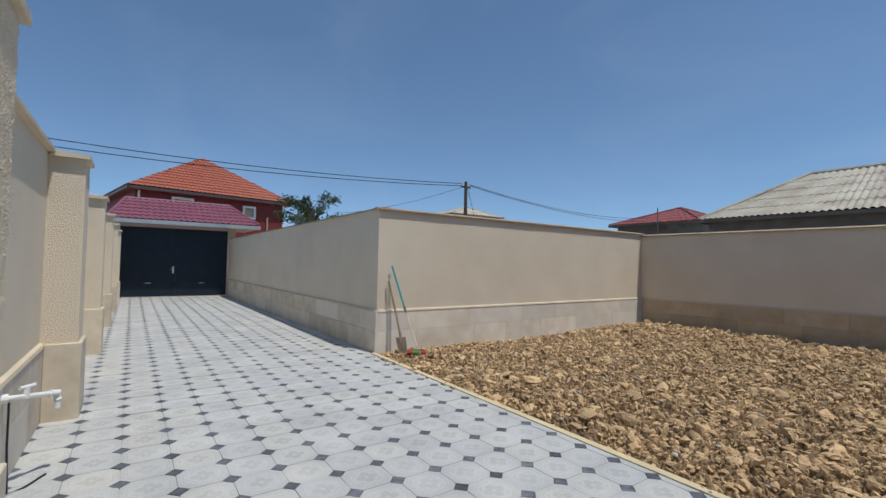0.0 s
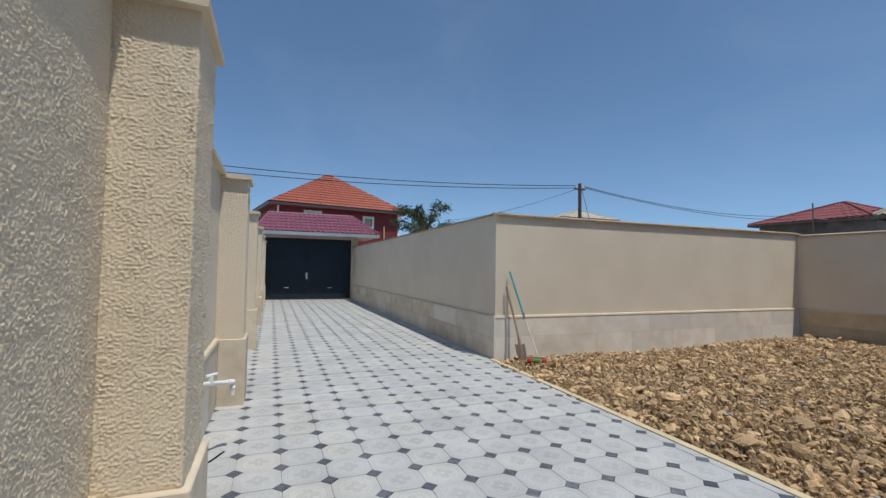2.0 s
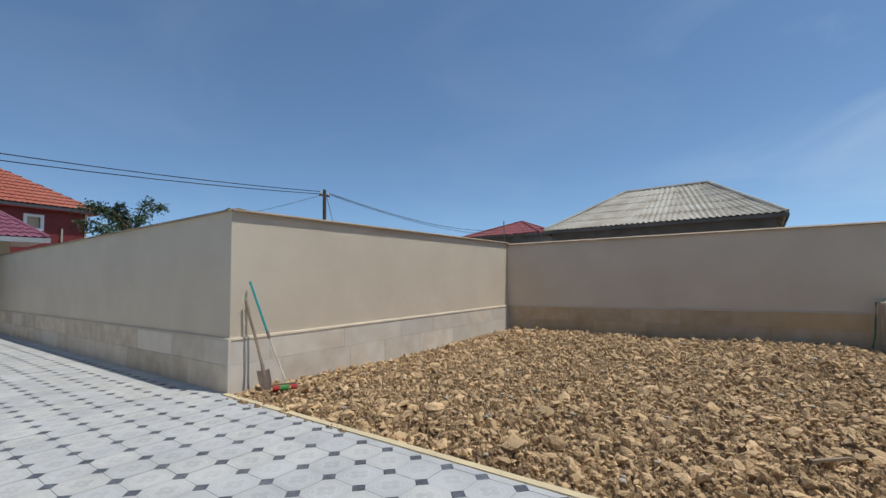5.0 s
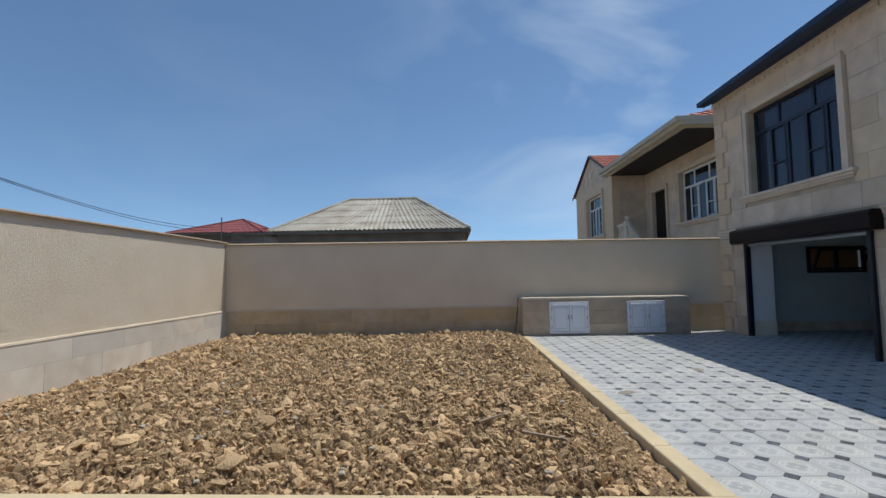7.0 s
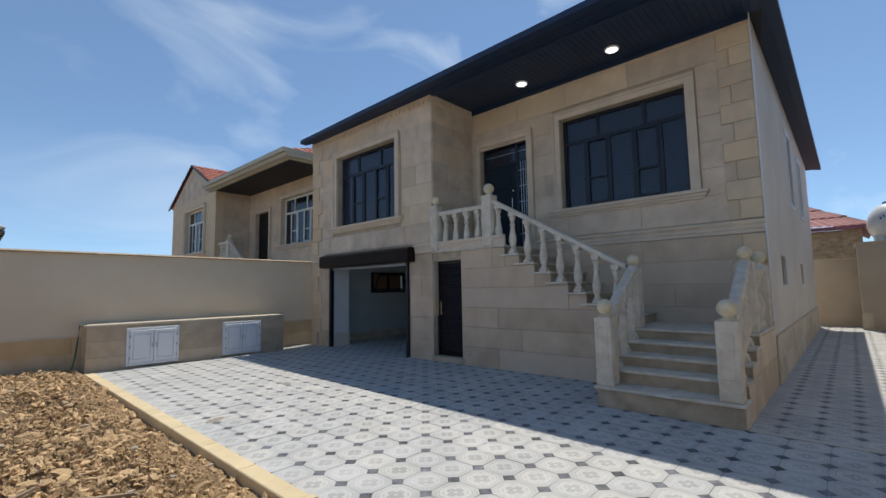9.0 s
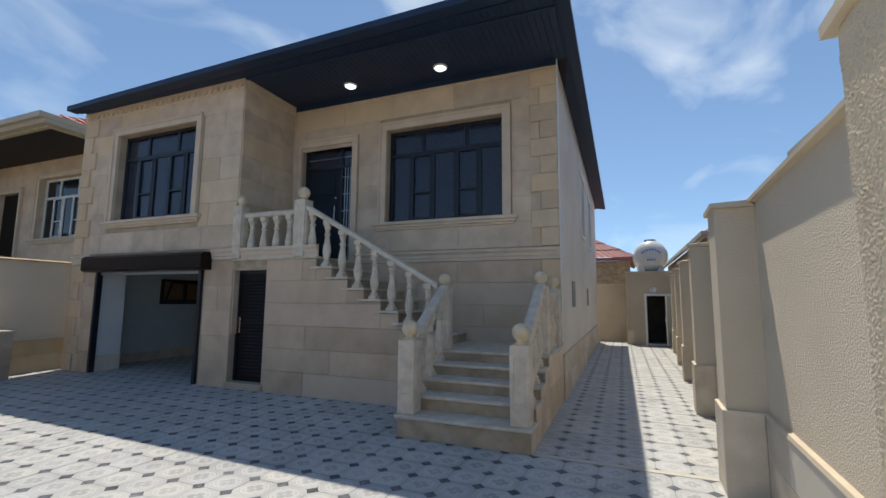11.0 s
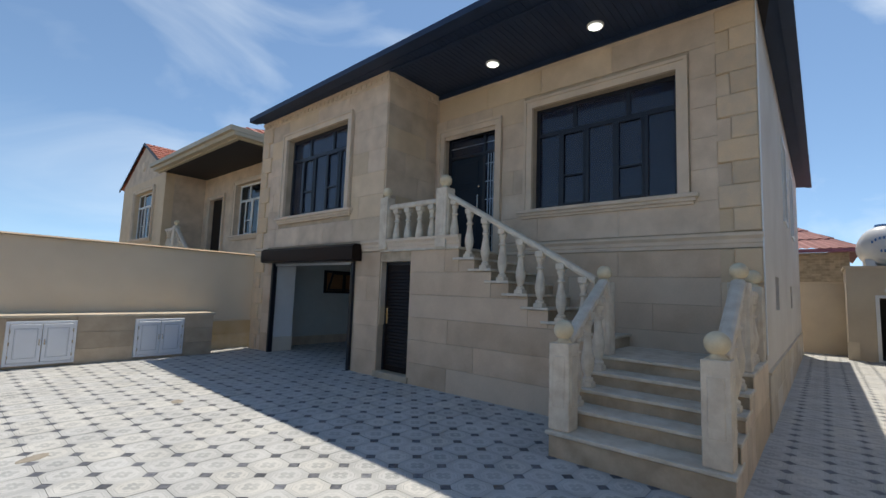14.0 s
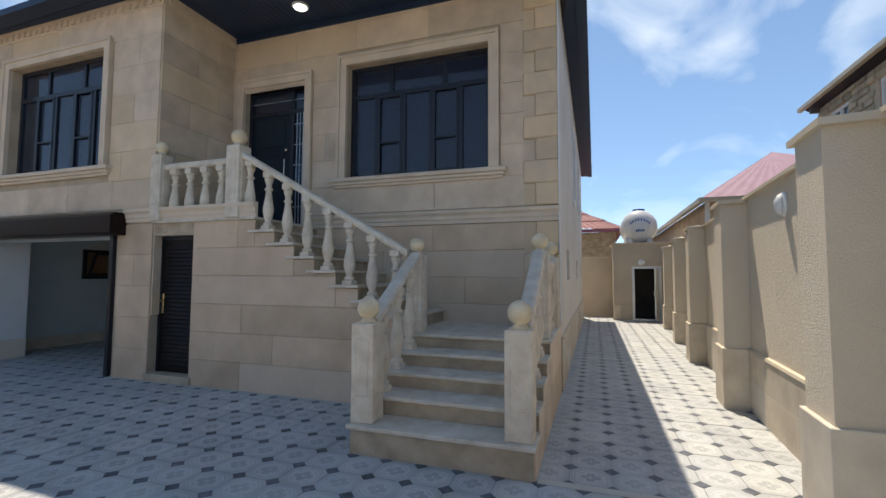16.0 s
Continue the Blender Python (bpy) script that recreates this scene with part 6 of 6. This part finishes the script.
def clod_relief(x, y, scale, seed, depth):
    """Broken plates of clay: each cell has its own height and tilt, with deep gaps between."""
    wob = Vector((noise.noise(Vector((x * 9, y * 9, seed))), noise.noise(Vector((x * 9, y * 9, seed + 4))), 0)) * 0.35
    p = Vector((x * scale, y * scale, seed)) + wob
    dist, pts = noise.voronoi(p)
    c = pts[0]
    own = noise.cell(c * 7.31) * 0.5
    tilt = noise.cell_vector(c * 3.17)
    gap = min(1.0, (dist[1] - dist[0]) * 5.0)
    return depth * (0.75 * gap + 0.6 * own + 0.5 * ((p - c).x * (tilt.x - 0.5) + (p - c).y * (tilt.y - 0.5)) * 2 - 0.6)


def surface(x, y):
    near = min(1.0, max(X1 - x, 0) / 0.12)
    rough = 0.35 + 0.65 * min(1.0, max(0.0, X1 - x - 0.15) / 0.5)
    z = clod_relief(x, y, 7.5, 2.0, 0.055) * max(0.0, noise.noise(Vector((x * 1.7, y * 1.7, 9))) + 0.55) + clod_relief(x, y, 15.0, 5.0, 0.055)
    z += 0.022 * noise.noise(Vector((x * 40, y * 40, 2)))
    return height(x, y) + z * near * rough


zz = [[surface(x, y) for x in gx] for y in gy]
verts = [(gx[i], gy[j], zz[j][i]) for j in range(ny) for i in range(nx)]
faces = [(j * nx + i, j * nx + i + 1, (j + 1) * nx + i + 1, (j + 1) * nx + i) for j in range(ny - 1) for i in range(nx - 1)]
me = bpy.data.meshes.new("soil")
me.from_pydata(verts, [], faces)
me.materials.append(SOIL)
tagged(new("soil", me), "dug brown clay soil, rough and cloddy", kind="structure")

ico = bmesh.new()
bmesh.ops.create_icosphere(ico, subdivisions=1, radius=1)
small = (np.array([v.co[:] for v in ico.verts]), [[v.index for v in f.verts] for f in ico.faces])
ico.free()
ico = bmesh.new()
bmesh.ops.create_icosphere(ico, subdivisions=2, radius=1)
large = (np.array([v.co[:] for v in ico.verts]), [[v.index for v in f.verts] for f in ico.faces])
ico.free()
V, F, o = [], [], 0
for count, lo, hi, (sv, sf) in ((520, 0.040, 0.080, large), (7000, 0.022, 0.050, small), (25000, 0.011, 0.027, small), (12000, 0.006, 0.012, small)):
    for _ in range(count):
        x, y = rnd.uniform(X0 + 0.03, X1 - 0.04), rnd.uniform(Y0 + 0.05, Y1 - 0.3)
        y = max(y, 5.30 - 0.0205 * (x - 2.3) + 0.03)
        r = rnd.uniform(lo, hi)
        a, b, c = rnd.uniform(0.7, 1.7), rnd.uniform(0.6, 1.2), rnd.uniform(0.3, 0.75)
        far = X1 - x < 0.5 and r > 0.02 and rnd.uniform() < 0.6
        if far:
            continue
        q = sv * (1 + rnd.uniform(-0.45, 0.4, (len(sv), 1)) * (0.6 if len(sv) > 20 else 1.0)) * (a * r, b * r, c * r)
        ax = rnd.normal(size=3)
        R = np.array(Matrix.Rotation(rnd.uniform(0, 6.28), 3, Vector(ax).normalized()))
        q = q @ R.T + (x, y, surface(x, y) + r * rnd.uniform(-0.45, 0.4))
        V.append(q)
        F += [[k + o for k in f] for f in sf]
        o += len(sv)
me = bpy.data.meshes.new("clods")
me.from_pydata(np.concatenate(V).tolist(), [], F)
me.materials.append(CLOD)
tagged(new("clods", me), "angular clods of dug clay soil and small stones", kind="stuff")

V, F, o = [], [], 0
for _ in range(110):
    x, y, r = rnd.uniform(X0 + 0.1, X1 - 0.1), rnd.uniform(Y0 + 0.2, Y1 - 0.4), rnd.uniform(0.012, 0.035)
    sv, sf = small
    q = sv * (1 + rnd.uniform(-0.2, 0.2, (len(sv), 1))) * (1.2 * r, 0.9 * r, 0.6 * r) + (x, y, height(x, y) + r * 0.9 + 0.015)
    V.append(q)
    F += [[k + o for k in f] for f in sf]
    o += len(sv)
me = bpy.data.meshes.new("pale_stones")
me.from_pydata(np.concatenate(V).tolist(), [], F)
me.materials.append(material("pale_stone", (0.48, 0.42, 0.33), 0.9, var=0.15, island=True, bump=0.3))
tagged(new("pale_stones", me), "pale grey stones and rubble mixed in the soil", kind="stuff")

for sx_, sy_, ang_, ln_ in ((1.02, 6.62, 35, 0.30), (1.42, 6.12, -38, 0.42), (-2.2, 8.3, 70, 0.22)):
    wd = thing("wood_scrap", "short splintered offcut of pale wood lying on the dug soil", "wood scrap", "wood scraps", at=(sx_, sy_, height(sx_, sy_)), rot=ang_)
    part("splinter", hull(B(), [(-ln_ / 2, -0.018, 0.04), (ln_ / 2, -0.012, 0.055), (ln_ / 2, 0.014, 0.055), (-ln_ / 2, 0.02, 0.04), (-ln_ / 2, -0.018, 0.056), (ln_ / 2 - 0.03, -0.012, 0.074), (ln_ / 2 - 0.01, 0.014, 0.07), (-ln_ / 2, 0.02, 0.056)]), WOOD, wd)

# ---- paving pieces ----
K = 0.059


def octagon(dx=0.0, dy=0.0, dz=0.0):
    h, k = PITCH / 2 - 0.0015, K
    pts = [(-h + k, -h), (h - k, -h), (h, -h + k), (h, h - k), (h - k, h), (-h + k, h), (-h, h - k), (-h, -h + k)]
    return [(dx + x, dy + y, dz) for x, y in pts]


def diamond(dx=0.0, dy=0.0, dz=0.0):
    k = K - 0.003
    return [(dx + x, dy + y, dz) for x, y in ((0, -k), (k, 0), (0, k), (-k, 0))]


def slab_mesh(name, outline, mat):
    me = bpy.data.meshes.new(name)
    n = len(outline)
    top = [(x, y, 0.0) for x, y, z in outline]
    bot = [(x * 1.0, y * 1.0, -0.014) for x, y, z in outline]
    me.from_pydata(top + bot, [], [tuple(range(n))] + [(i, i + n, (i + 1) % n + n, (i + 1) % n) for i in range(n)])
    me.materials.append(mat)
    return me


oct_mesh = {k: slab_mesh("tile", octagon(), TILE[k]) for k in RUNS}
dot_mesh = {k: slab_mesh("inset", diamond(), DOT) for k in RUNS}


def run_of(x, y):
    if y < (1.52 if x < 0 else 1.50 - 0.0558 * x):
        return None
    if x < -4.95:
        return "drive" if y < 5.6 and x > -18.4 else None
    if x < 2.46:
        return "drive" if y < 5.36 else None
    if 9.3 < y < 13.3 and 7.4 < x < 13.8:
        return "yard"
    if x > 6.05 and y < 3.35 and x < 20.6:
        return "passage"
    return "yard" if x < 7.45 and y < 13.65 else None


rr = random.Random(4)
cells, dots = [], []
for run, (tx, ty) in RUNS.items():
    for i in range(-90, 90):
        for j in range(-30, 40):
            x, y = tx + PITCH * i, ty + PITCH * j
            if run_of(x, y) == run:
                dots.append((x, y, run))
            if run_of(x + PITCH / 2, y + PITCH / 2) == run:
                cells.append((x + PITCH / 2, y + PITCH / 2, run))
for name, pts, meshes, shape, mats in (("paving_tile", cells, oct_mesh, octagon, TILE_FAR), ("dark_inset", dots, dot_mesh, diamond, {k: DOT_STUFF for k in RUNS})):
    pts.sort(key=lambda p: (p[0] - 2.2) ** 2 + (p[1] - 3.6) ** 2)
    near = [p for p in pts if not (p[2] == "drive" and p[1] > 5.18 and p[0] > -4.95)][:300]
    rest = [p for p in pts if p not in set(near)]
    for x, y, run in near:
        ob = new(name, meshes[run])
        ob.location = (x, y, rr.uniform(-0.0012, 0.0012))
        ob.parent = paving
    for run in RUNS:
        V, F = [], []
        for x, y, r in rest:
            if r != run:
                continue
            z = rr.uniform(-0.0012, 0.0012) - (0.004 if run == "passage" else 0)
            s = [(a, min(b, 5.36 - 0.0205 * (a + 4.79)) if r == "drive" and -4.95 < x else b, c) for a, b, c in shape(x, y, z)]
            n, o = len(s), len(V)
            V += s + [(a, b, -0.014) for a, b, c in s]
            F += [tuple(range(o, o + n))] + [(o + i, o + i + n, o + (i + 1) % n + n, o + (i + 1) % n) for i in range(n)]
        me2 = bpy.data.meshes.new(name + "_field")
        me2.from_pydata(V, [], F)
        me2.materials.append(mats[run])
        ob = new(name + "_field", me2)
        ob.parent = paving
        ob["kind"] = "stuff"
